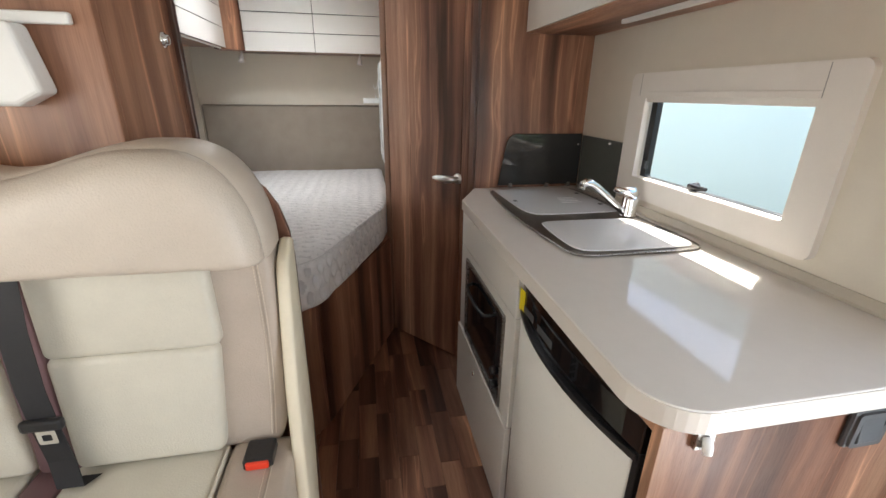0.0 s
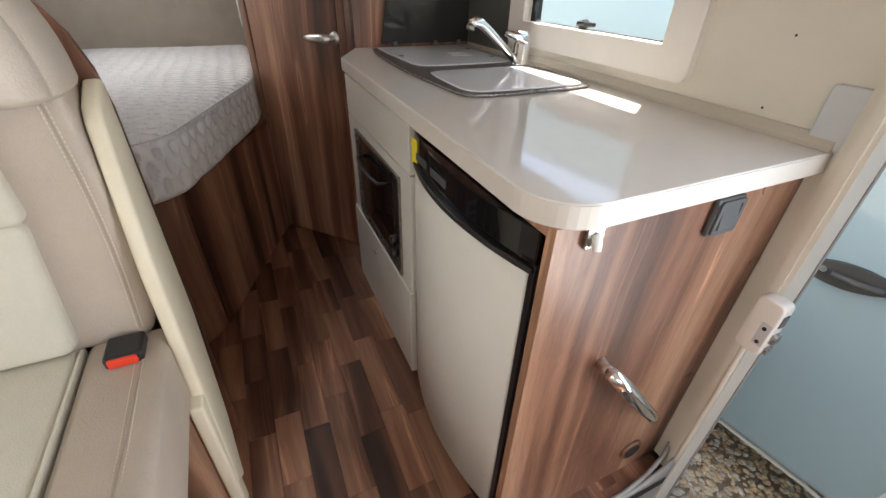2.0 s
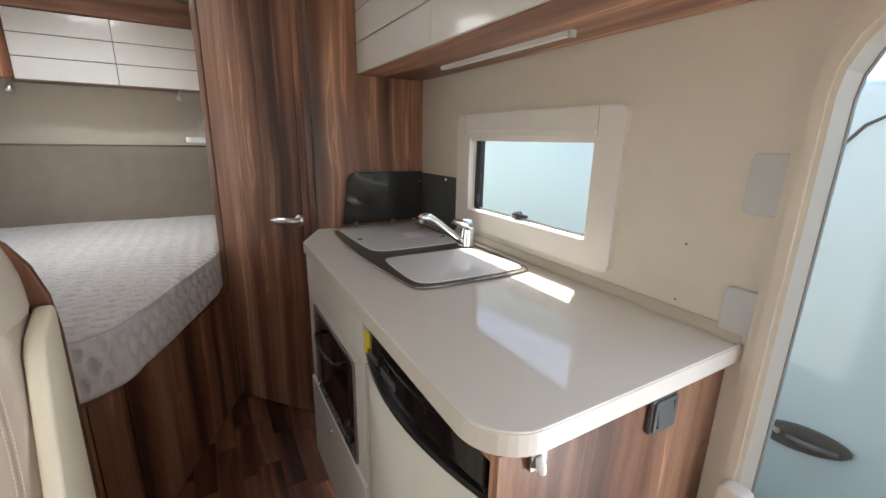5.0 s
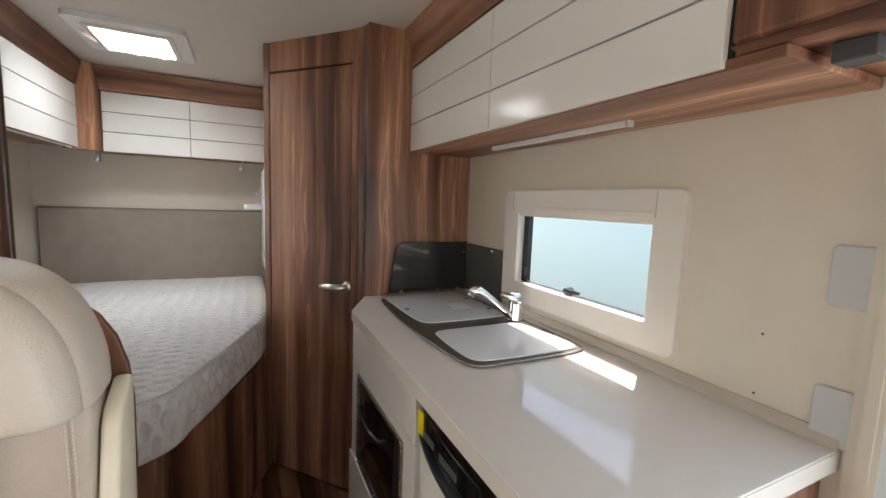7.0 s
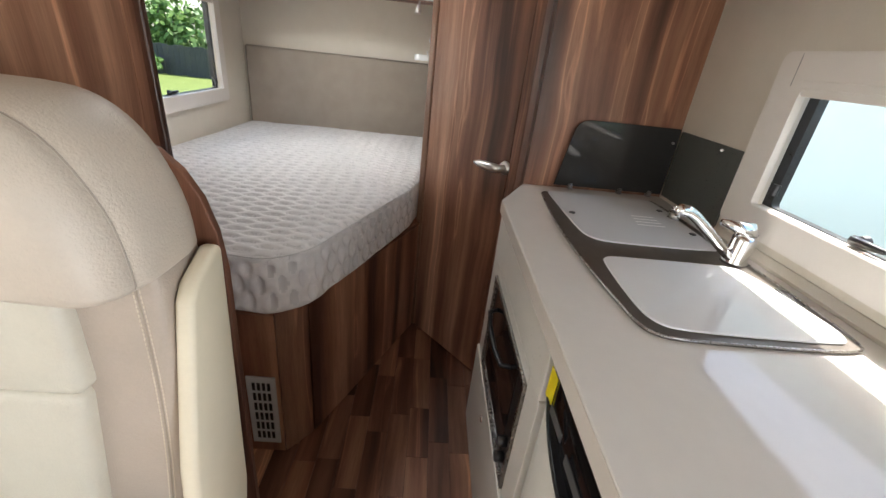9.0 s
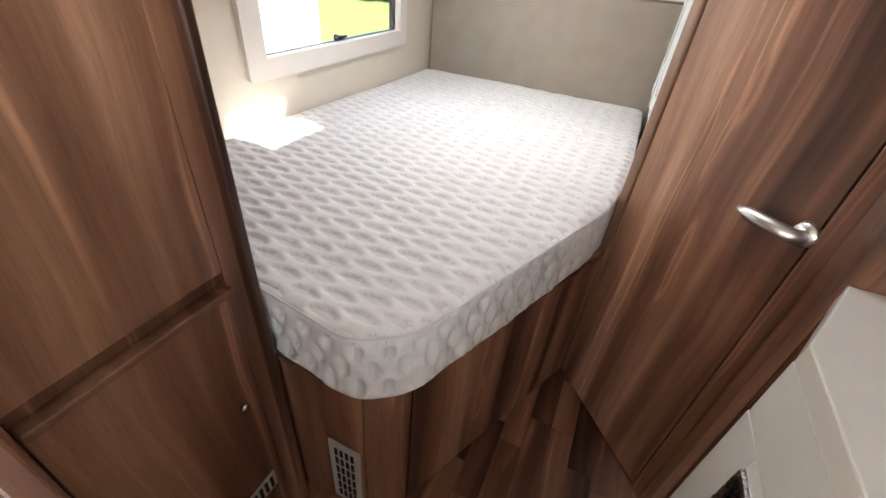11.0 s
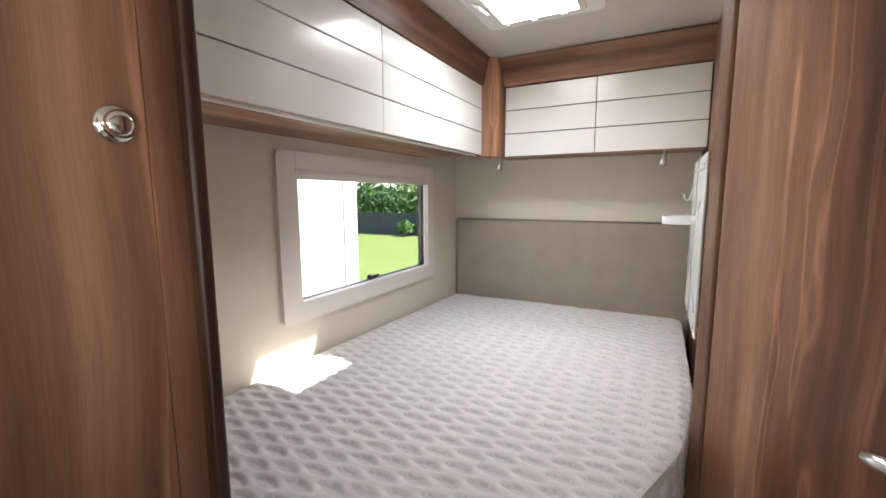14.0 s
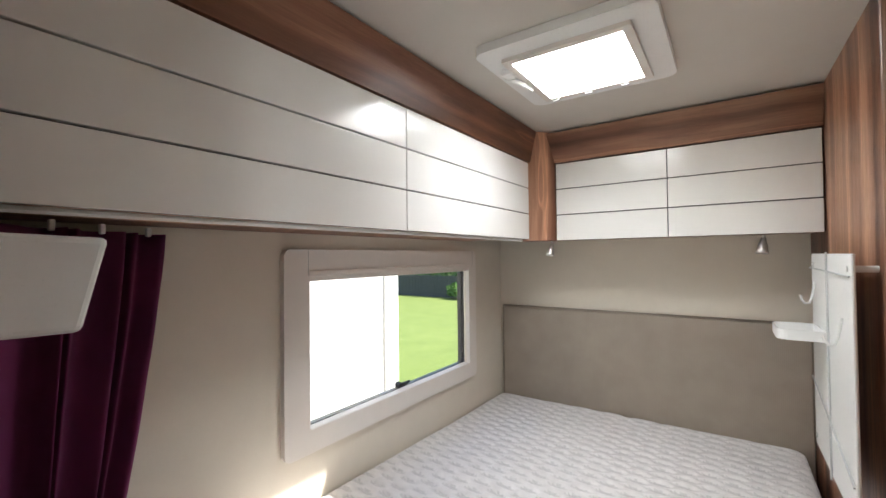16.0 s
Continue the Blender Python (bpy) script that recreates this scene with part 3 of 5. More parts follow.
def kitchen_lockers():
    t = thing("overhead_locker", (1.5, 1.8, 1.51), "gloss white overhead locker with walnut base above the worktop", "overhead locker")
    part("carcass", box(1.382, XR - 0.001, 1.18, 2.430, 1.53, 1.85), WOOD_Y, t)
    part("groove_backing", box(1.378, 1.381, 1.19, 2.429, 1.516, 1.848), RUBBER, t)
    striped_front(t, "x", 1.378, 1.196, 1.826, 1.514, 1.842, -0.013)
    striped_front(t, "x", 1.378, 1.826, 2.430, 1.514, 1.842, -0.013)
    part("bottom_board", box(1.374, XR - 0.001, 1.120, 2.430, 1.512, 1.529, 0.003), WOOD_Y, t)
    part("cornice", prism([(1.40, 1.845), (1.362, 1.845), (1.362, 1.93), (1.330, 1.96), (1.330, TOP), (1.40, TOP)], 0.95, 2.430, "y"), WOOD_Y, t)
    part("end_cabinet", box(1.372, XR - 0.001, 0.950, 1.194, 1.545, 1.85, 0.010, 3), WOOD, t, "closed walnut end section")
    part("curved_base", prism([(0.950, 1.544), (0.950, 1.500), (1.00, 1.520), (1.06, 1.530), (1.12, 1.530), (1.18, 1.530), (1.194, 1.544)], 1.374, XR - 0.001, "x"), WOOD_Y, t)
    part("light_switch", box(1.43, 1.47, 1.055, 1.10, 1.505, 1.532, 0.003), GREYPLASTIC, t, "small dark grey switch")
    s = part("strip_light", prism([(1.531, 1.4995), (1.5465, 1.4995), (1.5465, 1.512), (1.531, 1.512)], 1.50, 2.066, "y", 0.001), WHITEPLASTIC, t, "slim white strip light, switched off")
    part("end_cap", box(1.529, 1.549, 1.494, 1.502, 1.497, 1.512, 0.001), PALEPLASTIC, s)
    return t


left_lockers()
rear_lockers()
kitchen_lockers()


# ---- wardrobe ----
def wardrobe():
    t = thing("wardrobe", (0.0, 1.9, 0), "tall walnut wardrobe with two flush doors and a handle ledge", "wardrobe")
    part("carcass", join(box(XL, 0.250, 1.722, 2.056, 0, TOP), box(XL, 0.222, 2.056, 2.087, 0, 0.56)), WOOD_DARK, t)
    part("front_board", box(XL, 0.270, 1.701, 1.7215, 0, TOP, 0.003), WOOD, t)
    up = part("upper_door", box(0.250, 0.268, 1.724, 2.0108, 0.862, 1.93, 0.002), WOOD, t)
    part("push_knob", tube([(0.267, 1.982, 1.407), (0.270, 1.982, 1.407), (0.273, 1.982, 1.407), (0.2735, 1.982, 1.407), (0.279, 1.982, 1.407), (0.282, 1.982, 1.407), (0.2825, 1.982, 1.407)], [0.0185, 0.0185, 0.016, 0.0125, 0.0125, 0.0105, 0.006], 20), CHROME, up, "chrome push-button knob", True)
    part("lower_door", box(0.250, 0.268, 1.724, 2.0108, 0.04, 0.816, 0.002), WOOD, t)
    # Darker wood holds the shade of the recess above the ledge.
    part("finger_slot", box(0.250, 0.256, 1.724, 2.014, 0.834, 0.861), WOOD_DARK, t, "recessed finger slot, its shade put into the wood tone")
    part("ledge", box(0.250, 0.279, 1.724, 2.014, 0.818, 0.833, 0.003), WOOD_SHADED, t, "walnut handle ledge in the darkened tone")
    part("stile", box(0.250, 0.268, 2.011, 2.044, 0.0, TOP), WOOD, t)
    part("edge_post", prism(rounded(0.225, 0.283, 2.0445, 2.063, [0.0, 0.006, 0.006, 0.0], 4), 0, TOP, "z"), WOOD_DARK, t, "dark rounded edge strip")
    part("lower_knob", tube([(0.267, 1.972, 0.548), (0.277, 1.972, 0.548)], 0.008, 12), CHROME, t, "", True)
    g = part("floor_vent", box(0.267, 0.272, 1.90, 1.99, 0.205, 0.265, 0.001), PALEPLASTIC, t, "small slotted vent")
    for i in range(5):
        part("slot", box(0.2715, 0.2735, 1.908 + i * 0.016, 1.916 + i * 0.016, 0.214, 0.256), RUBBER, g)
    return t


wardrobe()


# ---- kitchen ----
CT = 0.920


def worktop():
    r = 0.085
    pts = [(1.650, 1.104)]
    pts += [(1.650, 2.430), (1.182, 2.430), (1.086, 2.236)]
    pts += [(1.075 + r - r * math.cos(a), 1.104 + r - r * math.sin(a)) for a in [radians(9 * i) for i in range(11)]]
    core = [(x + (0.0016 if x < 1.6 else 0), y + (0.0016 if y < 2.42 else 0)) for x, y in pts]
    t = thing("worktop", (1.4, 1.8, CT - 0.036), "pale grey glossy worktop with a rounded corner and pale edging", "worktop")
    part("top_board", prism(core, CT - 0.0362, CT, "z", 0.002, 2), WORKTOP, t)
    part("edge_band", ring(pts, core, CT - 0.036, CT - 0.0025, "z"), EDGEBAND, t, "pale cream edging strip")
    part("upstand", prism([(XR - 0.0165, CT + 0.0005), (XR - 0.001, CT + 0.0005), (XR - 0.001, CT + 0.024), (XR - 0.006, CT + 0.024), (XR - 0.0165, CT + 0.008)], 1.106, 2.12, "y"), UPSTAND, t, "beige sealing upstand along the wall")


worktop()


def kitchen_unit():
    t = thing("kitchen_unit", (1.4, 2.0, 0), "cream kitchen cabinet with drawer, oven and locking flap", "kitchen cabinet")
    part("carcass", prism([(1.118, 1.650), (1.648, 1.650), (1.648, 2.425), (1.196, 2.425), (1.118, 2.285)], 0.0, CT - 0.037, "z"), WOOD_DARK, t)
    dr = part("drawer_front", box(1.098, 1.117, 1.652, 2.262, 0.742, 0.868, 0.003), FRONT, t)
    ov = part("oven_surround", join(box(1.100, 1.117, 1.652, 1.728, 0.376, 0.738, 0.002), box(1.100, 1.117, 2.178, 2.268, 0.376, 0.738, 0.002), box(1.100, 1.117, 1.728, 2.178, 0.708, 0.738), box(1.100, 1.117, 1.728, 2.178, 0.372, 0.384)), FRONT, t)
    fl = part("lower_flap", box(1.094, 1.114, 1.655, 2.280, 0.030, 0.370, 0.003), FRONT, t)
    part("lock", tube([(1.094, 2.0, 0.308), (1.088, 2.0, 0.308), (1.087, 2.0, 0.308)], [0.011, 0.010, 0.006], 14), CHROME, fl, "round chrome lock", True)
    return t


kitchen_unit()


def oven():
    t = thing("oven", (1.3, 1.95, 0.38), "built-in black glass oven with a bar handle", "oven")
    part("body", box(1.112, 1.45, 1.732, 2.174, 0.388, 0.704), BLACK, t)
    part("trim_frame", ring([(1.730, 0.386), (2.176, 0.386), (2.176, 0.706), (1.730, 0.706)], [(1.742, 0.398), (2.164, 0.398), (2.164, 0.694), (1.742, 0.694)], 1.094, 1.112, "x"), STEEL, t, "thin steel trim frame")
    part("glass_door", box(1.100, 1.111, 1.800, 2.162, 0.400, 0.692, 0.003), BLACKGLASS, t, "black glass drop-down door")
    part("control_strip", box(1.100, 1.111, 1.744, 1.797, 0.400, 0.692, 0.003), BLACK, t)
    part("handle", tube([(1.102, 1.86, 0.635), (1.078, 1.87, 0.632), (1.072, 1.93, 0.628), (1.072, 2.03, 0.628), (1.078, 2.09, 0.632), (1.102, 2.10, 0.635)], 0.006, 8), BLACK, t, "black bow handle", True)
    for z in (0.445, 0.495):
        part("knob", tube([(1.100, 1.770, z), (1.080, 1.770, z), (1.078, 1.770, z)], [0.014, 0.013, 0.010], 14), BLACK, t, "", True)
    for y, z in ((1.736, 0.392), (1.736, 0.700), (2.170, 0.392), (2.170, 0.700)):
        part("screw", tube([(1.094, y, z), (1.0925, y, z)], 0.004, 8), CHROME, t)
    return t


oven()


def fridge():
    t = thing("fridge", (1.35, 1.4, 0), "cream undercounter fridge with bowed door and black control strip", "fridge")
    part("cabinet_box", box(1.122, 1.60, 1.158, 1.636, 0.02, 0.862), BLACK, t)
    def bowed(y0, y1, z0, z1, base, swell, thick):
        n = 14
        pts = [(base - swell * (1 - (2 * i / n - 1) ** 2), y0 + (y1 - y0) * i / n) for i in range(n + 1)]
        return prism(pts + [(base + thick, y1), (base + thick, y0)], z0, z1, "z", 0.002, 1)
    part("door", bowed(1.172, 1.630, 0.060, 0.784, 1.104, 0.034, 0.016), FRONT, t, "", True)
    part("control_panel", bowed(1.160, 1.636, 0.798, 0.860, 1.106, 0.030, 0.016), BLACKGLASS, t, "glossy black control strip")
    part("grip_recess", bowed(1.160, 1.636, 0.785, 0.797, 1.100, 0.036, 0.014), BLACK, t)
    part("hinge_edge", box(1.106, 1.122, 1.157, 1.171, 0.05, 0.80, 0.002), BLACK, t, "black door edge")
    part("energy_sticker", box(1.0935, 1.0950, 1.592, 1.622, 0.792, 0.850), YELLOW, t, "yellow warning sticker with black bars")
    for y0, y1 in ((1.50, 1.555), (1.40, 1.47)):
        part("display_print", box(1.0738 if y0 < 1.45 else 1.0772, 1.0755 if y0 < 1.45 else 1.0788, y0, y1, 0.822, 0.838), GREYPLASTIC, t)
    part("plinth", box(1.125, 1.14, 1.158, 1.636, 0.0, 0.055), RUBBER, t)
    return t


fridge()


def end_panel():
    t = thing("worktop_end_panel", (1.37, 1.13, 0), "walnut end panel of the kitchen block, facing the entrance", "cabinet panel")
    part("board", box(1.100, 1.648, 1.124, 1.142, 0, CT - 0.037, 0.001), WOOD_SHADED, t)
    part("top_rail", box(1.100, 1.118, 1.142, 1.640, 0.864, CT - 0.037), WOOD, t)
    for x, z in ((1.545, 0.866), (1.630, 0.690), (1.618, 0.350), (1.196, 0.866)):
        part("cover_cap", tube([(x, 1.124, z), (x, 1.1215, z)], [0.0135, 0.0125], 18), WOOD_SHADED, t)
    return t


end_panel()


def socket_box():
    t = thing("socket", (1.44, 1.12, 0.84), "dark grey square switch with a raised cover on the end panel", "switch")
    part("back_plate", box(1.408, 1.476, 1.113, 1.1235, 0.803, 0.872, 0.005), GREYPLASTIC, t)
    part("rocker_frame", ring(rounded(1.412, 1.472, 0.807, 0.868, 0.006), rounded(1.420, 1.464, 0.815, 0.860, 0.003), 1.1095, 1.1135, "y"), GREYPLASTIC, t)
    part("rocker", prism([(1.1130, 0.816), (1.1065, 0.818), (1.1110, 0.859), (1.1130, 0.859)], 1.421, 1.463, "x", 0.001), GREYPLASTIC, t)
    return t


socket_box()


def grab_handle():
    t = thing("grab_handle", (1.37, 1.10, 0.43), "slanting chrome grab handle on the end panel", "handle")
    part("bar", tube([(1.262, 1.088, 0.570), (1.30, 1.080, 0.525), (1.37, 1.076, 0.438), (1.44, 1.080, 0.355), (1.478, 1.088, 0.308)], [0.013, 0.017, 0.0165, 0.015, 0.009], 16), CHROME, t, "", True)
    for x, z in ((1.272, 0.558), (1.468, 0.320)):
        part("foot", tube([(x, 1.1235, z), (x, 1.086, z)], [0.014, 0.010], 12), CHROME, t, "", True)
    return t


grab_handle()


def latch_hook():
    t = thing("table_latch", (1.16, 1.12, 0.86), "small steel latch under the worktop edge", "latch")
    part("plate", box(1.148, 1.178, 1.116, 1.1235, 0.845, 0.882, 0.001), STEEL, t)
    part("tongue", tube([(1.163, 1.117, 0.866), (1.162, 1.110, 0.856), (1.161, 1.107, 0.846)], [0.006, 0.007, 0.006], 8), WHITEPLASTIC, t, "", True)
    return t


latch_hook()


def softened(pts, times=2):
    """A closed outline with its corners cut smooth."""
    for _ in range(times):
        out = []
        for i, (a, b) in enumerate(pts):
            c, d = pts[(i + 1) % len(pts)]
            out += [(a * 0.75 + c * 0.25, b * 0.75 + d * 0.25), (a * 0.25 + c * 0.75, b * 0.25 + d * 0.75)]
        pts = out
    return pts


def sink_and_hob():
    t = thing("sink_hob", (1.4, 2.0, CT), "steel sink and hob unit with two closed grey glass lids", "sink")
    n = 12
    left = [(1.222 - 0.022 * math.sin(math.pi * i / n), 2.335 - (2.335 - 1.650) * i / n) for i in range(n + 1)]
    pts = left + [(1.240, 1.622), (1.290, 1.612), (1.560, 1.612), (1.594, 1.635), (1.600, 1.80), (1.590, 2.33), (1.560, 2.348), (1.25, 2.348)]
    pts = softened(pts)
    part("steel_tray", prism(pts, CT + 0.0005, CT + 0.006, "z", 0.001, 1), TRAY, t, "dark steel surround")
    rim = [(a, b, CT + 0.006) for a, b in pts]
    part("rim", tube(rim + rim[:1], 0.0022, 6), STEEL, t, "bright steel rim", True)
    hob = [(1.240, 2.322), (1.244, 2.335), (1.26, 2.341), (1.55, 2.341), (1.575, 2.32), (1.570, 1.985), (1.555, 1.968), (1.30, 1.968), (1.262, 1.985), (1.243, 2.03)]
    h = part("hob_lid", prism(softened(hob), CT + 0.0066, CT + 0.0108, "z", 0.002), LID, t, "grey glass lid")
    for x, y in ((1.264, 2.150), (1.549, 2.235), (1.552, 2.065)):
        part("hole_plug", tube([(x, y, CT + 0.0105), (x, y, CT + 0.0125)], [0.009, 0.008], 14), BLACK, h)
    for i in range(4):
        y = 2.10 + i * 0.022
        part("print_line", box(1.425 + 0.004 * i, 1.500, y, y + 0.006, CT + 0.0108, CT + 0.0111), WHITEPLASTIC, h)
    snk = [(1.243, 1.865), (1.256, 1.886), (1.28, 1.892), (1.53, 1.892), (1.555, 1.875), (1.580, 1.68), (1.570, 1.640), (1.545, 1.628), (1.29, 1.632), (1.250, 1.650), (1.238, 1.70)]
    s = part("sink_lid", prism(softened(snk), CT + 0.0066, CT + 0.0108, "z", 0.002), LID, t, "grey glass lid")
    part("finger_recess", prism([(1.572, 1.74), (1.590, 1.75), (1.592, 1.80), (1.576, 1.81)], CT + 0.0061, CT + 0.008, "z"), RUBBER, t)
    return t


sink_and_hob()


def tap():
    t = thing("tap", (1.565, 1.922, CT), "chrome single-lever kitchen tap with a long slanting spout", "tap")
    b = Vector((1.565, 1.922, CT + 0.006))
    part("body", tube([b, b + Vector((0, 0, 0.006)), b + Vector((0, 0, 0.012)), b + Vector((0.002, 0, 0.058)), b + Vector((0.002, 0, 0.066))], [0.027, 0.027, 0.024, 0.024, 0.021], 24), CHROME, t, "", True)
    part("lever", tube([b + Vector((0.020, 0.006, 0.064)), b + Vector((0.008, 0.008, 0.075)), b + Vector((-0.02, 0.012, 0.082)), b + Vector((-0.05, 0.018, 0.086))], [0.016, 0.021, 0.013, 0.007], 14), CHROME, t, "", True)
    sp = [b + Vector((-0.012, -0.003, 0.010)), b + Vector((-0.05, -0.010, 0.038)), b + Vector((-0.10, -0.021, 0.075)), b + Vector((-0.145, -0.031, 0.107)), b + Vector((-0.168, -0.036, 0.120)), b + Vector((-0.186, -0.040, 0.123)), b + Vector((-0.198, -0.042, 0.116))]
    part("spout", tube(sp, [0.010, 0.011, 0.0115, 0.012, 0.0125, 0.0125, 0.012], 14), CHROME, t, "", True)
    tip = sp[-1]
    part("aerator", tube([tip, tip + Vector((-0.002, 0, -0.012))], 0.0115, 14), STEEL, t, "", True)
    return t


tap()


def splash_guard():
    t = thing("splash_guard", (1.45, 2.41, CT), "dark smoked glass splash guard behind the hob", "splash guard")
    part("back_glass", prism([(1.280, CT + 0.012), (1.640, CT + 0.012), (1.640, 1.143), (1.352, 1.143), (1.334, 1.139), (1.320, 1.129), (1.311, 1.112), (1.307, 1.090)], 2.412, 2.418, "y", 0.001), SMOKE, t)
    part("side_glass", box(1.6425, 1.6485, 2.125, 2.411, CT + 0.012, 1.137, 0.001), GREYSIDE, t, "dark olive-grey side pane")
    for x in (1.335, 1.50, 1.60):
        part("clip", box(x - 0.007, x + 0.007, 2.404, 2.425, CT + 0.001, CT + 0.020, 0.002), STEEL, t)
    for p in ((1.625, 2.408, 1.10), (1.640, 2.20, 1.125)):
        part("screw", tube([p, (p[0] - 0.004, p[1] - 0.004, p[2])], 0.004, 10), STEEL, t)
    return t


splash_guard()


# ---- windows ----
def latch(t, at, along, out):
    """A black swing latch: base, bar and grip."""
    a, al, o = Vector(at), Vector(along), Vector(out)
    b = part("latch", tube([a, a + o * 0.012], [0.013, 0.011], 10), BLACK, t, "black plastic latch")
    part("grip", tube([a + o * 0.014 + al * -0.012, a + o * 0.018 + al * 0.02, a + o * 0.016 + al * 0.052], [0.009, 0.008, 0.005], 8), BLACK, b)


def window_unit(name, wall, inner, side, y0, y1, z0, z1, gy0, gy1, gz0, gz1, label):
    """A caravan window: moulded inner frame with blind cassette, rubber, acrylic pane, latches. side: +1 when outside is at +x."""
    t = structure(name, ring(rounded(y0, y1, z0, z1, 0.022), rounded(gy0, gy1, gz0, gz1, 0.008), inner, wall, "x"), FRAME, label, "window")
    lo, hi = sorted((inner - side * 0.003, inner + side * 0.004))
    part("blind_cassette", box(lo, hi, gy0 - 0.002, gy1 + 0.002, gz1 + 0.004, gz1 + 0.020, 0.002), FRAME, t)
    part("blind_bar", box(*sorted((inner + side * 0.004, inner + side * 0.012)), gy0, gy1, gz1 - 0.012, gz1 + 0.002, 0.002), FRAME, t)
    part("sill", box(*sorted((inner + side * 0.002, wall + side * 0.03)), gy0, gy1, gz0 - 0.010, gz0 + 0.002, 0.002), FRAME, t)
    part("side_rail", box(*sorted((inner + side * 0.006, wall + side * 0.03)), gy0 - 0.004, gy0 + 0.004, gz0, gz1), FRAME, t)
    for y in (gy0 - 0.006, min(gy1 + 0.030, y1 - 0.03)):
        part("frame_joint", box(*sorted((inner - side * 0.0006, inner + side * 0.002)), y, y + 0.0014, gz1 + 0.006, z1 - 0.004), GREYTRIM, t)
    far = gy1
    part("rubber", ring(rounded(gy0 - 0.004, far + 0.004, gz0 - 0.004, gz1 + 0.004, 0.01), rounded(gy0 + 0.004, far - 0.022, gz0 + 0.004, gz1 - 0.004, 0.01), wall + side * 0.014, wall + side * 0.034, "x"), BLACK, t, "black rubber seal")
    p = part("pane", box(*sorted((wall + side * 0.036, wall + side * 0.039)), gy0 - 0.01, far + 0.01, gz0 - 0.01, gz1 + 0.01), PANE, t, "clear acrylic pane")
    p.visible_shadow = False
    part("stay", tube([(wall + side * 0.020, far - 0.014, gz0 + 0.03), (wall + side * 0.022, far - 0.012, gz1 - 0.02)], 0.004, 8), STEEL, t, "slim metal stay arm")
    part("stay_lock", tube([(wall + side * 0.012, far - 0.018, gz0 + 0.055), (wall + side * 0.010, far - 0.018, gz0 + 0.030)], [0.008, 0.010], 10), BLACK, t)
    latch(t, (wall + side * 0.026, (gy0 + gy1) / 2 + (0.03 if side > 0 else -0.017), gz0 + 0.014), (0, -1 if side > 0 else 1, 0.05), (-side, 0, 0))
    part("side_latch", box(*sorted((wall + side * 0.01, wall + side * 0.03)), gy0 + 0.001, gy0 + 0.012, gz0 + 0.06, gz0 + 0.12, 0.003), BLACK, t)
    return t


window_unit("window_1", XR, XR - 0.018, 1, 1.406, 2.112, 0.968, 1.362, 1.487, 2.030, 1.034, 1.287, "cream-framed kitchen window with a raised blind")
window_unit("window_2", XL, XL + 0.018, -1, 2.698, 3.730, 0.902, 1.489, 2.782, 3.668, 0.968, 1.408, "cream-framed bedroom window above the mattress")

window_unit("window_3", XL, XL + 0.018, -1, 0.26, 1.32, 0.902, 1.489, 0.342, 1.255, 0.968, 1.408, "cream-framed window beside the dinette")


def skylight():
    outer, inner = rounded(0.126, 0.537, 2.905, 3.332, 0.03), rounded(SK[0], SK[1], SK[2], SK[3], 0.02)
    t = structure("skylight", ring(outer, inner, TOP - 0.022, TOP - 0.0005, "z"), WHITEPLASTIC, "cream framed roof light with a milky dome", "skylight")
    part("inner_rim", ring(rounded(SK[0] - 0.008, SK[1] + 0.008, SK[2] - 0.008, SK[3] + 0.008, 0.006), rounded(SK[0] + 0.012, SK[1] - 0.012, SK[2] + 0.012, SK[3] - 0.012, 0.004), TOP - 0.032, TOP - 0.018, "z"), FRAME, t)
    part("shaft", ring(rounded(SK[0] + 0.001, SK[1] - 0.001, SK[2] + 0.001, SK[3] - 0.001, 0.01), rounded(SK[0] + 0.006, SK[1] - 0.006, SK[2] + 0.006, SK[3] - 0.006, 0.01), TOP - 0.018, TOP + 0.07, "z"), WHITEPLASTIC, t)
    d = part("dome", box(SK[0] - 0.02, SK[1] + 0.02, SK[2] - 0.02, SK[3] + 0.02, TOP + 0.075, TOP + 0.082), DOME, t, "milky plastic dome")
    d.visible_shadow = False
    part("catch", tube([(0.150, 3.05, TOP - 0.03), (0.172, 3.10, TOP - 0.036), (0.178, 3.16, TOP - 0.034)], [0.007, 0.009, 0.006], 8), WHITEPLASTIC, t, "white locking catch")
    part("catch_base", box(0.148, 0.180, 3.02, 3.06, TOP - 0.036, TOP - 0.021, 0.004), WHITEPLASTIC, t)
    for x in (0.20, 0.30, 0.40):
        part("blind_clip", box(x, x + 0.02, 3.276, 3.284, TOP - 0.037, TOP - 0.031), PALEPLASTIC, t)
    return t


skylight()


def reading_light(x, y):
    t = thing("reading_light", (x, y, 1.53), "small satin nickel reading spotlight under the locker", "reading light", "reading lights over the bed")
    part("stem", tube([(x, y, 1.5255), (x, y, 1.508)], 0.005, 10), SATIN, t)
    part("head", tube([(x, y, 1.514), (x - 0.002, y - 0.003, 1.500), (x - 0.003, y - 0.006, 1.494), (x - 0.005, y - 0.010, 1.478), (x - 0.006, y - 0.013, 1.464)], [0.008, 0.009, 0.013, 0.015, 0.018], 14), SATIN, t, "", True)
    return t


reading_light(0.022, 3.745)
reading_light(0.740, 3.745)


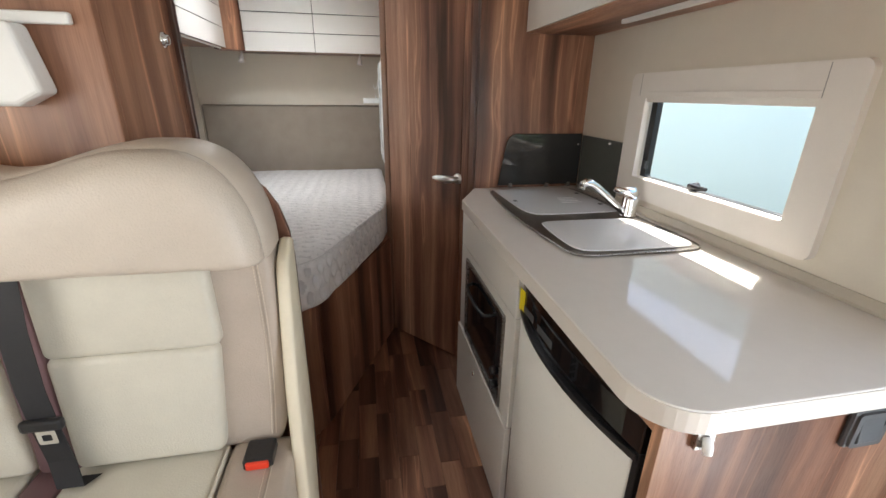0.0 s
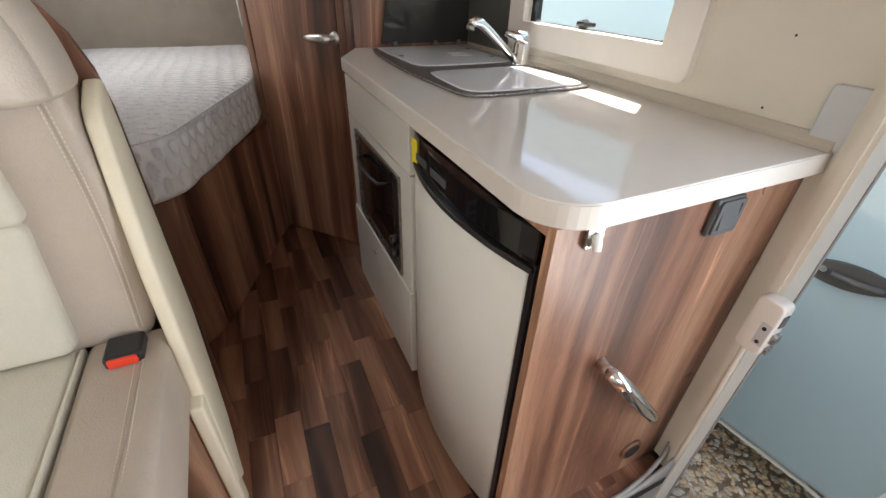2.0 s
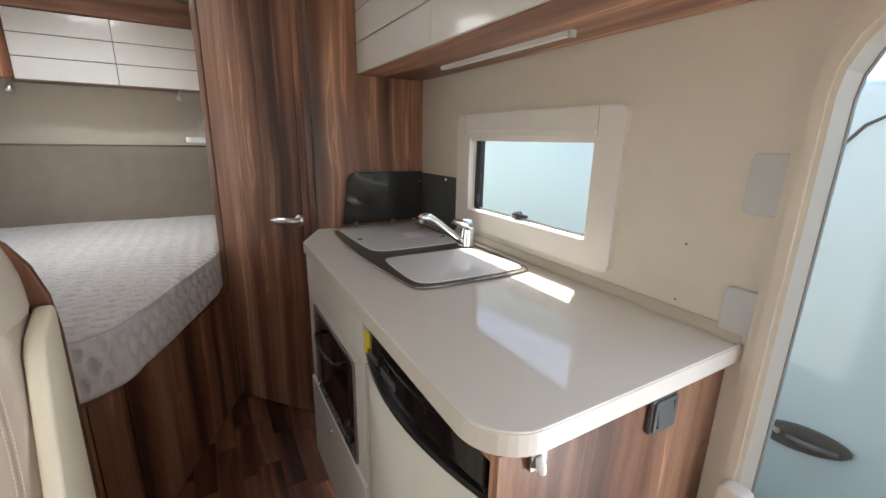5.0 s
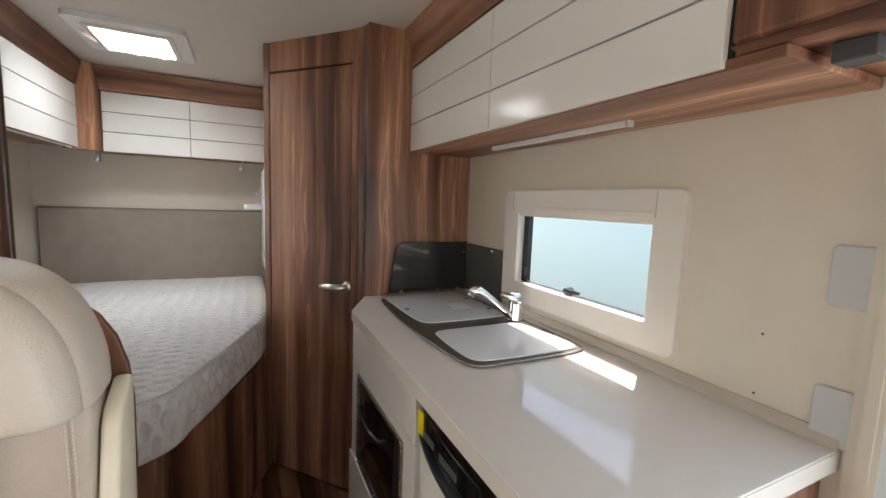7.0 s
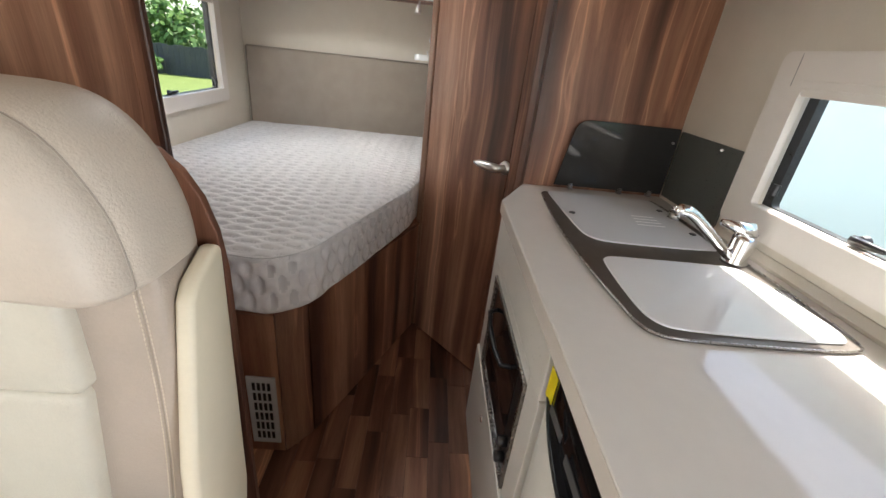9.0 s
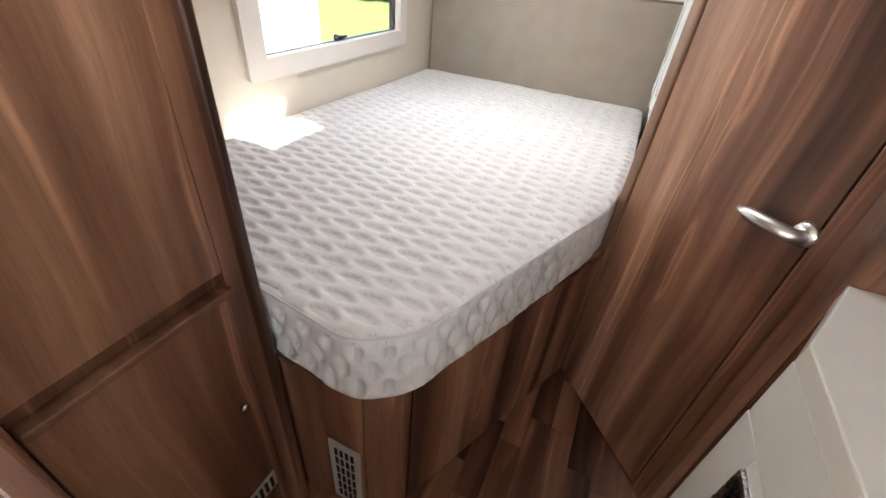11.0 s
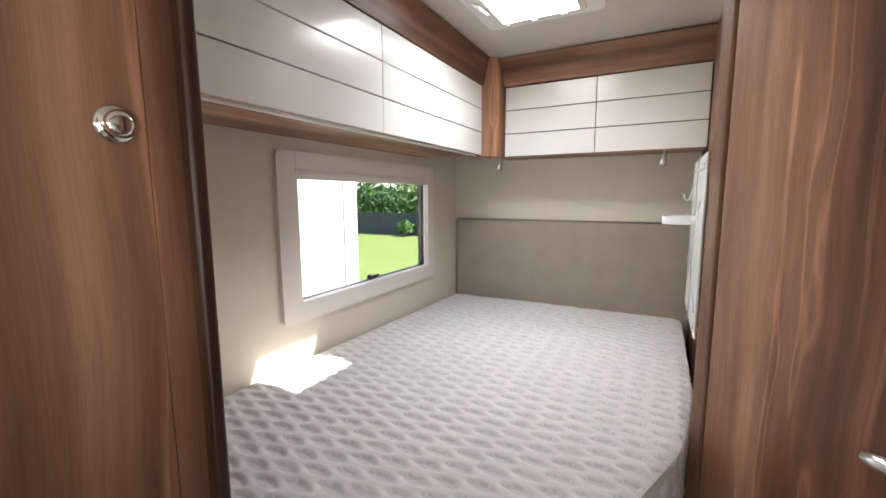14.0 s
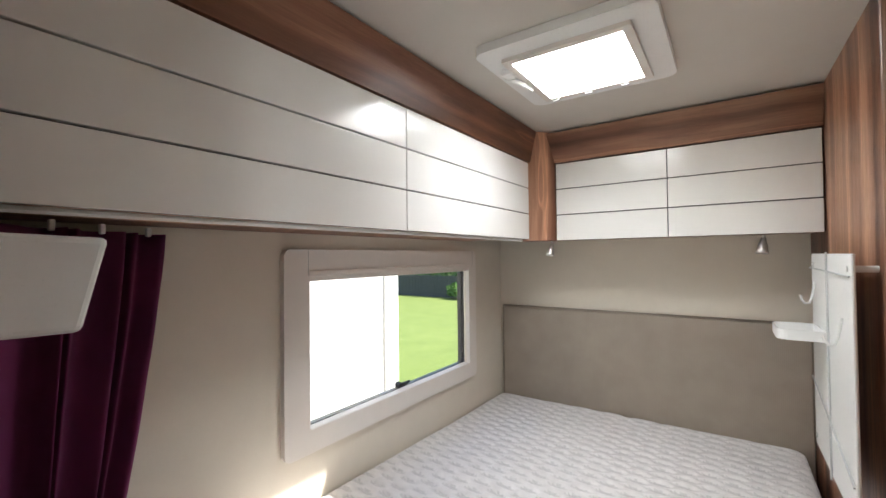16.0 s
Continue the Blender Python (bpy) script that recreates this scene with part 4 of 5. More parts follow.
def organiser():
    t = thing("wall_organiser", (0.85, 3.4, 0.9), "white memo board with cords, hooks and a small tray shelf", "wall organiser")
    part("board", box(0.846, 0.853, 3.180, 3.660, 0.905, 1.462, 0.003), WHITEPLASTIC, t)
    for y, z in ((3.21, 1.43), (3.63, 1.43), (3.21, 0.935), (3.63, 0.935)):
        part("spacer", tube([(0.8915, y, z), (0.843, y, z)], 0.007, 10), WHITEPLASTIC, t)
    part("cord", tube([(0.843, 3.42, 1.466), (0.843, 3.42, 0.90)], 0.0022, 6), PALEPLASTIC, t, "pale grey elastic cord")
    part("cord", tube([(0.8425, 3.66, 1.42), (0.8425, 3.18, 1.415)], 0.0022, 6), PALEPLASTIC, t)
    part("cord", tube([(0.8420, 3.66, 1.10), (0.8420, 3.18, 0.99)], 0.0022, 6), PALEPLASTIC, t)
    part("tray_shelf", ring(rounded(0.745, 0.845, 3.44, 3.60, [0.03, 0.004, 0.004, 0.03]), rounded(0.750, 0.840, 3.445, 3.595, [0.026, 0.003, 0.003, 0.026]), 1.235, 1.262, "z"), WHITEPLASTIC, t, "small white tray")
    part("tray_bottom", prism(rounded(0.748, 0.845, 3.443, 3.597, [0.028, 0.004, 0.004, 0.028]), 1.235, 1.240, "z"), WHITEPLASTIC, t)
    for y, z in ((3.60, 1.33), (3.27, 1.27)):
        part("hook", tube([(0.845, y, z + 0.05), (0.838, y, z + 0.01), (0.832, y, z - 0.01), (0.822, y, z - 0.012), (0.815, y, z), (0.813, y, z + 0.012)], 0.003, 8), WHITEPLASTIC, t, "white plastic hook")
    return t


organiser()


def holders():
    a = thing("wall_holder", (0.0, 2.14, 1.38), "white plastic holder with slanting sides beside the curtain", "holder", "white holders on the wardrobe")
    part("bin", prism([(2.065, 1.383), (2.182, 1.380), (2.208, 1.492), (2.065, 1.497)], -0.12, 0.020, "x", 0.008, 3), WHITEPLASTIC, a)
    part("bracket", box(-0.09, -0.02, 2.058, 2.100, 1.497, 1.515, 0.003), WHITEPLASTIC, a)
    b = thing("wall_holder", (0.07, 1.66, 1.26), "white plastic holder with a bracket on the wardrobe front", "holder", "white holders on the wardrobe")
    part("bin", prism([(-0.03, 1.264), (0.140, 1.262), (0.185, 1.285), (0.164, 1.398), (-0.03, 1.402)], 1.650, 1.698, "y", 0.008, 3), WHITEPLASTIC, b)
    part("bracket", box(0.06, 0.238, 1.684, 1.699, 1.398, 1.418, 0.004), WHITEPLASTIC, b)


holders()


def curtain():
    t = thing("curtain", (-0.18, 2.25, 0.8), "plum purple gathered curtain tied back beside the bed", "curtain")
    bm = bmesh.new()
    n, m = 150, 26
    rows = []
    for k in range(m + 1):
        z = 1.515 - (1.515 - 0.80) * k / m
        pinch = 1.0 - 0.35 * (k / m) ** 1.3
        row = []
        for i in range(n + 1):
            s = i / n
            u = s * 2 * math.pi * 6.5
            y = 2.095 + 0.30 * s * pinch + 0.010 * math.sin(u * 0.5 + 1)
            x = -0.14 - 0.19 * s + (0.030 + 0.008 * math.sin(3.1 * s * 6)) * math.sin(u + 0.8 * math.sin(u * 0.37) + 0.5 * k / m) + 0.005 * noise.noise((s * 9, k * 0.25, 1))
            row.append(bm.verts.new((x, y, z)))
        rows.append(row)
    for a, b in zip(rows, rows[1:]):
        for i in range(n):
            bm.faces.new((a[i], a[i + 1], b[i + 1], b[i]))
    bmesh.ops.solidify(bm, geom=bm.faces[:], thickness=0.0025)
    part("cloth", bm, CURTAIN, t, "", True)
    for s in (0.1, 0.35, 0.6, 0.9):
        y = 2.095 + 0.30 * s
        x = -0.14 - 0.19 * s
        part("glider", box(x - 0.006, x + 0.006, y - 0.004, y + 0.004, 1.510, 1.528, 0.002), WHITEPLASTIC, t)
    return t


curtain()


# ---- dinette seat ----
def lean(bm, z0=0.56, k=0.065):
    for v in bm.verts:
        v.co.y += (v.co.z - z0) * k
    return bm


def head_top(x):
    """Height of the headrest's wavy top edge, which falls in a full curve at the aisle end."""
    crest = 0.212 * (1 - min(1.0, max(0.0, (x - 0.395) / 0.150)) ** 2.2) ** (1 / 2.2)
    return 0.998 + crest - 0.050 * (1 - smoothstep(0.13, 0.36, x)) * (1 - smoothstep(0.13, -0.10, x))


def headrest(t):
    """A plump cushion: rings of one outline, drawn in towards its front and back."""
    outline = [Vector((-0.34 + 0.02 * i, 0, head_top(-0.34 + 0.02 * i))) for i in range(37)]
    outline += [Vector((0.395 + 0.150 * math.sin(a), 0, head_top(0.395 + 0.150 * math.sin(a)))) for a in [radians(6 * i) for i in range(1, 16)]]
    outline += [Vector((0.543, 0, 0.994)), Vector((0.536, 0, 0.989)), Vector((0.523, 0, 0.987))] + [Vector((0.50 - 0.06 * i, 0, 0.986)) for i in range(15)]
    n = len(outline)
    inward = [(Vector((min(p.x, 0.42), 0, 1.085)) - p).normalized() for p in outline]
    rings = [(1.4780, 0.090), (1.4790, 0.060), (1.4850, 0.038), (1.4950, 0.025), (1.5100, 0.015), (1.5280, 0.0085), (1.5315, 0.0098), (1.5350, 0.0070), (1.5600, 0.0015), (1.5900, 0.0), (1.6350, 0.0), (1.6620, 0.006), (1.6760, 0.018), (1.6820, 0.036)]
    bm = bmesh.new()

    def ring_at(y, inset):
        row = []
        for p, d in zip(outline, inward):
            low = 0.35 + 0.65 * smoothstep(0.98, 1.07, p.z)
            side = 0.2 if p.x < -0.33 else 1.0
            wave = 0.0022 * noise.noise((p.x * 14, y * 14, p.z * 14))
            row.append(Vector((p.x + d.x * inset * side, y + wave, p.z + d.z * inset * low)))
        return row
    rows = [[bm.verts.new(p) for p in ring_at(y, inset)] for y, inset in rings]
    for a, b in zip(rows, rows[1:]):
        for i in range(n):
            bm.faces.new((a[i], a[(i + 1) % n], b[(i + 1) % n], b[i]))
    bm.faces.new(rows[0][::-1])
    bm.faces.new(rows[-1])
    bmesh.ops.recalc_face_normals(bm, faces=bm.faces)
    h = part("headrest", bm, HEADLEATHER, t, "taupe leather headrest with a wavy top", True)
    path = ring_at(1.5315, 0.0095)[35:53]
    part("seam", tube(path, 0.0013, 6), SEAMLINE, h, "dark sunk seam")


def dinette_seat():
    t = thing("dinette_bench", (0.15, 1.4, 0), "two-seat leather travel bench in cream and taupe with headrest", "bench seat")
    headrest(t)
    back = prism([(-0.34, 0.545), (0.514, 0.545), (0.530, 0.60), (0.538, 0.80), (0.538, 0.97), (0.530, 1.01), (0.505, 1.03), (-0.34, 1.03)], 1.540, 1.655, "y", 0.024, 4)
    part("backrest", lean(back), TAUPE, t, "taupe leather backrest shell", True)

    def pad(x0, x1, z0, z1, skew, name="back_pad", mat=CREAM):
        c = [(x0, z0), (x1 - skew, z0), (x1, z1), (x0, z1)]
        return part(name, lean(prism(c, 1.512, 1.56, "y", 0.018, 4)), mat, t, "", True)

    pad(0.120, 0.425, 0.812, 0.998, -0.006)
    pad(0.120, 0.425, 0.560, 0.816, 0.022)
    part("centre_stripe", lean(box(0.045, 0.124, 1.524, 1.56, 0.55, 0.995, 0.012, 3)), MAUVE, t, "mauve leather stripe", True)
    pad(-0.27, 0.048, 0.812, 0.998, 0.0)
    pad(-0.27, 0.048, 0.560, 0.816, 0.0)
    for zz in range(2):
        row = [(0.503 + 0.009 * zz + 0.010 * math.sin(math.pi * (1.0 - s / 60)) - 0.008 * (s / 60), 1.5393, 1.0 - 0.43 * s / 60) for s in range(61)]
        dashes = [tube([row[s], Vector(row[s]).lerp(row[s + 1], 0.68)], 0.0010, 5) for s in range(60)]
        part("stitch_line", lean(join(*dashes)), THREAD, t, "row of pale stitches")
    part("shell_seam", lean(tube([(a + 0.0045 - 0.009, b + 0.0005, c) for a, b, c in row], 0.0012, 5)), SEAMLINE, t, "dark sunk seam")
    cus = prism([(1.03, 0.36), (1.56, 0.40), (1.56, 0.552), (1.30, 0.548), (1.06, 0.556), (1.015, 0.50)], 0.405, 0.543, "x", 0.022, 4)
    part("seat_bolster", cus, TAUPE, t, "taupe leather seat edge", True)
    mid = prism([(1.03, 0.36), (1.56, 0.40), (1.56, 0.556), (1.30, 0.552), (1.06, 0.560), (1.01, 0.50)], 0.105, 0.403, "x", 0.016, 4)
    part("bolster_seam", tube([(0.506, 1.53, 0.5525), (0.503, 1.42, 0.5505), (0.500, 1.30, 0.5487), (0.498, 1.18, 0.5528), (0.496, 1.08, 0.5558)], 0.0016, 6), SEAMLINE, t, "dark sunk seam")
    for off in (-0.006, 0.006):
        dashes = [tube([(0.500 + off, 1.515 - 0.0072 * s, 0.5522 if s < 3 else 0.5484 + 0.0042 * abs(1.515 - 0.0072 * s - 1.30) / 0.25), (0.500 + off, 1.5103 - 0.0072 * s, 0.5522 if s < 3 else 0.5484 + 0.0042 * abs(1.5103 - 0.0072 * s - 1.30) / 0.25)], 0.0009, 5) for s in range(58)]
        part("stitch_line", join(*dashes), THREAD, t, "row of pale stitches")
    part("seat_pad", mid, CREAM, t, "cream leather seat pad", True)
    part("seat_stripe", box(0.03, 0.103, 1.03, 1.56, 0.38, 0.55, 0.012, 3), MAUVE, t, "mauve leather stripe", True)
    part("seat_pad", box(-0.34, 0.028, 1.02, 1.56, 0.38, 0.555, 0.016, 3), CREAM, t, "cream leather seat pad", True)
    part("piping", tube([(0.404, 1.53, 0.556), (0.404, 1.30, 0.553), (0.404, 1.08, 0.559)], 0.003, 6), CREAM, t, "pale seam piping")
    part("seat_box", box(-0.34, 0.535, 1.06, 1.68, 0.0, 0.385, 0.003), WOOD, t)
    rail = prism([(1.440, 0.12), (1.500, 0.050), (1.580, 0.22), (1.650, 0.50), (1.672, 0.870), (1.678, 0.990), (1.662, 0.996), (1.600, 0.968), (1.582, 0.945), (1.515, 0.69)], 0.541, 0.568, "x", 0.009, 3)
    part("side_trim", rail, PIPE, t, "cream padded side board", True)
    part("side_skirt", prism([(1.43, 0.0), (1.478, 0.0), (1.512, 0.400), (1.495, 0.412), (1.445, 0.405)], 0.537, 0.566, "x", 0.007, 3), PIPE, t, "cream lower side board", True)
    top = [(0.30, 1.150), (0.40, 1.148), (0.455, 1.142), (0.492, 1.124), (0.520, 1.098), (0.543, 1.058), (0.558, 1.005), (0.564, 0.94)]
    part("back_board", prism([(-0.36, 0.0), (-0.36, 1.15)] + top + [(0.555, 0.0)], 1.684, 1.699, "y", 0.002), WOOD, t, "curved walnut board behind the bench")
    return t


dinette_seat()


def seat_belt():
    t = thing("seat_belt", (0.1, 1.5, 0.8), "black three-point seat belt hanging over the backrest", "seat belt")

    def strap(points, w):
        bm = bmesh.new()
        rows = []
        for x, y, z in points:
            rows.append([bm.verts.new((x - w / 2, y, z)), bm.verts.new((x + w / 2, y, z)), bm.verts.new((x + w / 2, y + 0.002, z)), bm.verts.new((x - w / 2, y + 0.002, z))])
        for a, b in zip(rows, rows[1:]):
            for k in range(4):
                bm.faces.new((a[k], a[(k + 1) % 4], b[(k + 1) % 4], b[k]))
        bm.faces.new(rows[0])
        bm.faces.new(rows[-1][::-1])
        bmesh.ops.recalc_face_normals(bm, faces=bm.faces)
        return bm
    part("webbing", strap([(0.128, 1.508, 1.0), (0.122, 1.496, 0.90), (0.118, 1.490, 0.78), (0.122, 1.486, 0.70), (0.128, 1.484, 0.62), (0.136, 1.47, 0.565), (0.150, 1.50, 0.560)], 0.047), STRAP, t)
    g = part("tongue_grip", box(0.088, 0.158, 1.474, 1.490, 0.700, 0.724, 0.006), BLACK, t)
    part("metal_tongue", ring(rounded(0.108, 0.140, 0.668, 0.702, 0.004), rounded(0.116, 0.132, 0.676, 0.690, 0.002), 1.480, 1.483, "y"), CHROME, g)
    return t


seat_belt()


def buckle():
    t = thing("belt_buckle", (0.477, 1.50, 0.55), "black seat belt buckle with a red button", "buckle")
    part("housing", box(0.448, 0.508, 1.468, 1.530, 0.545, 0.572, 0.006, 3), BLACK, t)
    part("button", box(0.455, 0.501, 1.462, 1.475, 0.552, 0.569, 0.003), RED, t, "red release button")
    return t


buckle()


# ---- entrance ----
def entrance():
    out, inn = rounded(0.30, 1.096, -0.30, 1.56, [0.0, 0.0, 0.17, 0.17], 6), rounded(0.37, 1.056, -0.30, 1.49, [0.0, 0.0, 0.14, 0.14], 6)
    t = structure("door_frame", ring(out, inn, XR - 0.012, XR + 0.055, "x"), WALL, "cream moulded entrance door frame", "door frame")
    o2, i2 = rounded(0.340, 1.080, -0.30, 1.525, [0.0, 0.0, 0.15, 0.15], 6), rounded(0.362, 1.064, -0.30, 1.50, [0.0, 0.0, 0.145, 0.145], 6)
    part("inner_bead", ring(o2, i2, XR - 0.020, XR - 0.011, "x"), WALL, t)
    part("rubber_seal", ring(rounded(0.364, 1.064, -0.30, 1.498, [0, 0, 0.14, 0.14], 6), rounded(0.372, 1.054, -0.30, 1.488, [0, 0, 0.14, 0.14], 6), XR + 0.056, XR + 0.066, "x"), GREYTRIM, t)
    structure("step_well", join(box(1.288, 1.2995, 0.36, 1.06, -0.30, -0.004), box(1.30, XR + 0.05, 1.0605, 1.072, -0.30, -0.004), box(1.30, XR + 0.02, 0.348, 0.3595, -0.30, -0.004)), GREYTRIM, "grey plastic entrance step well", "step")
    structure("trim_step_edge", join(tube([(1.300, 1.064, 0.002), (1.48, 1.070, 0.006), (1.56, 1.076, 0.02), (1.62, 1.086, 0.05), (1.648, 1.098, 0.085)], 0.006, 8), prism([(1.30, -0.02), (1.646, -0.02), (1.646, 0.085), (1.60, 0.045), (1.52, 0.010), (1.30, 0.002)], 1.060, 1.068, "y")), GREYTRIM, "grey moulded edge beside the entrance step", "trim", True)


entrance()


def catch_box():
    t = thing("door_catch", (1.63, 1.06, 0.58), "cream plastic door catch box on the entrance frame", "door catch")
    c = part("case", prism(rounded(1.026, 1.078, 0.522, 0.652, 0.014, 5), 1.604, 1.640, "x", 0.005, 3), FRAME, t, "", True)
    part("strike_plate", box(1.6025, 1.6045, 1.029, 1.049, 0.548, 0.602, 0.002), PALEPLASTIC, c, "pale plastic strike plate")
    for z in (0.556, 0.590):
        part("screw", tube([(1.603, 1.040, z), (1.6015, 1.040, z)], 0.0042, 10), RUBBER, c)
    part("latch_tongue", box(1.610, 1.632, 1.017, 1.027, 0.560, 0.582, 0.002), STEEL, t, "steel latch tongue")
    part("slot", box(1.612, 1.630, 1.0235, 1.0265, 0.600, 0.628, 0.001), GREYPLASTIC, t)
    part("latch_tongue", box(1.610, 1.630, 1.019, 1.027, 0.532, 0.548, 0.002), STEEL, t)
    part("cable_cover", tube([(1.634, 1.064, 0.523), (1.634, 1.062, 0.35), (1.634, 1.062, 0.10), (1.634, 1.062, 0.06)], 0.006, 8), WALL, t, "cream cable cover", True)
    return t


catch_box()


def blank_plate(z0, z1):
    return tagged(link_mesh("cover_plate", prism(rounded(1.068, 1.150, z0, z1, 0.010), XR - 0.010, XR - 0.001, "x", 0.003), PALEPLASTIC), "pale grey square cover plate on the cream wall", "cover plate", "cover plates by the entrance")


blank_plate(1.160, 1.265)
blank_plate(0.922, 1.022)

for y, z in ((1.240, 1.080), (1.243, 0.959)):
    tagged(link_mesh("screw_hole", tube([(XR - 0.0015, y, z), (XR - 0.0003, y, z)], 0.0022, 8), DARKHOLE), "tiny dark drilled hole in the cream wall", "screw hole", "screw holes by the worktop")


def floor_outlet():
    t = thing("hot_air_outlet", (1.53, 1.12, 0.11), "round brown warm-air outlet low on the end panel", "air outlet")
    part("rim", tube([(1.515, 1.1238, 0.105), (1.515, 1.116, 0.105)], [0.036, 0.032], 20), WOOD_DARK, t, "", True)
    part("mouth", tube([(1.515, 1.1158, 0.105), (1.515, 1.1145, 0.105)], 0.025, 18), RUBBER, t)
    return t


floor_outlet()


# ---- outside ----
structure("ground", box(-60, 60, -60, 80, -0.75, -0.55), GRASS, "mown green lawn reaching far out", "lawn")
structure("pavement", box(-1.2, 9, -9, 9, -0.56, -0.546), GROUND, "bed of brown gravel beside the vehicle", "gravel")


def pebbles():
    rng = random.Random(4)
    verts, faces = [], []
    for i in range(9000):
        near = i < 7400
        x, y = (rng.uniform(1.65, 2.9), rng.uniform(-0.2, 1.6)) if near else (rng.uniform(1.6, 4.5), rng.uniform(-2.0, 3.0))
        r = rng.uniform(0.008, 0.019)
        a = rng.uniform(0, 6.28)
        ca, sa = math.cos(a), math.sin(a)
        b = len(verts)
        for dx, dy, dz in ((1, 0, 0), (0.3, 0.75, 0.1), (-0.8, 0.5, 0), (-0.9, -0.4, 0.1), (0.2, -0.8, 0), (0.15, 0.0, 0.62), (-0.35, 0.1, 0.55)):
            k = rng.uniform(0.8, 1.2)
            verts.append((x + r * k * (dx * ca - dy * sa), y + r * k * (dx * sa + dy * ca), -0.547 + r * dz * 0.9 + r * 0.15))
        faces += [(b, b + 1, b + 5), (b + 1, b + 2, b + 6), (b + 1, b + 6, b + 5), (b + 2, b + 3, b + 6), (b + 3, b + 4, b + 6), (b + 4, b + 5, b + 6), (b + 4, b, b + 5)]
    me = bpy.data.meshes.new("gravel_stones")
    me.from_pydata(verts, [], faces)
    me.materials.append(SUNLIT_PEBBLE)
    tagged(new("gravel_stones", me), "loose brown and grey gravel stones", "gravel", kind="stuff")


pebbles()


def neighbour_vehicle():
    t = thing("parked_motorhome", (2.3, 1.0, -0.546), "glossy white motorhome parked alongside, with a grey door handle", "motorhome")
    k = 0.14

    def at(y, z, out=0.0):
        return Vector((2.195 + (1.17 - y) * k - out, y, z))
    w = Vector((k, -1, 0)).normalized()
    y0, y1 = -2.2, 3.3
    a, b = at(y1, 0), at(y0, 0)
    n = Vector((-w.y, w.x, 0))
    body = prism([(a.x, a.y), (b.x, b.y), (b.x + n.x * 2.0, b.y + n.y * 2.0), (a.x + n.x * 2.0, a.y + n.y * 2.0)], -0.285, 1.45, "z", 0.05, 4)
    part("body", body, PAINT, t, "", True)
    part("bottom_edge", tube([at(3.2, -0.287, -0.020), at(0.90, -0.287, -0.020), at(0.84, -0.278, 0.0), at(0.795, -0.25, 0.004), at(0.775, -0.20, 0.004), at(0.765, 0.0, 0.004), at(0.765, 0.5, 0.004)], 0.007, 8), VEHTRIM, t, "white rubber edge")
    c, d = at(0.755, 0, 0.006), at(-2.1, 0, 0.006)
    part("white_skirt", prism([(c.x, c.y), (d.x, d.y), (d.x + n.x * 0.05, d.y + n.y * 0.05), (c.x + n.x * 0.05, c.y + n.y * 0.05)], -0.29, 0.10, "z", 0.004, 2), BRIGHT, t, "white lower skirt panel")
    part("door_seam", tube([at(1.21, 1.27, 0.002), at(1.17, 1.33, 0.002), at(1.10, 1.375, 0.002), at(0.62, 1.385, 0.002)], 0.004, 6), GREYPLASTIC, t, "dark door seam")
    hp = [(at(1.19 - 0.165 * i / 12, 0.475 + 0.018 * i / 12), 0.034 * (math.sin(math.pi * min(1, 0.22 + 0.78 * i / 12)) ** 0.6 + 0.12)) for i in range(13)]
    bm = bmesh.new()
    up, dn = [], []
    for p, r in hp:
        up.append((p, r)), dn.append((p, -r))
    ringv = [bm.verts.new(p + Vector((0, 0, r)) - n * 0.004) for p, r in up] + [bm.verts.new(p + Vector((0, 0, r)) - n * 0.004) for p, r in reversed(dn)]
    f = bm.faces.new(ringv)
    ext = bmesh.ops.extrude_face_region(bm, geom=[f])
    bmesh.ops.translate(bm, verts=[v for v in ext["geom"] if isinstance(v, bmesh.types.BMVert)], vec=-n * 0.012)
    bmesh.ops.recalc_face_normals(bm, faces=bm.faces)
    hd = part("door_handle", bm, GREYPLASTIC, t, "dark grey recessed door handle")
    part("grip", tube([at(1.155, 0.478, 0.022), at(1.10, 0.480, 0.030), at(1.045, 0.487, 0.022)], [0.010, 0.011, 0.008], 10), GREYPLASTIC, hd, "", True)
    part("lock", tube([at(1.178, 0.482, 0.016), at(1.178, 0.482, 0.022)], 0.010, 12), CHROME, hd)
    for y in (-1.2, 2.6):
        c = at(y, -0.246) + n * 0.12
        wh = part("wheel", tube([c, c + n * 0.2], 0.30, 24), RUBBER, t)
        part("rim", tube([c - n * 0.004, c + n * 0.02], 0.19, 20), STEEL, wh)
    return t


neighbour_vehicle()


def white_vehicle():
    t = thing("parked_caravan", (-2.8, 2.0, -0.55), "white caravan parked beside the bedroom window, in full sun", "caravan")
    part("body", box(-3.8, -1.62, -2.5, 4.66, -0.20, 2.3, 0.06, 4), BRIGHT, t, "", True)
    part("edge_rail", box(-1.625, -1.612, 4.44, 4.465, -0.2, 2.25, 0.003), GREYTRIM, t)
    for y in (-0.4, 2.2):
        part("wheel", tube([(-1.72, y, -0.26), (-1.92, y, -0.26)], 0.29, 24), RUBBER, t)
    return t


white_vehicle()


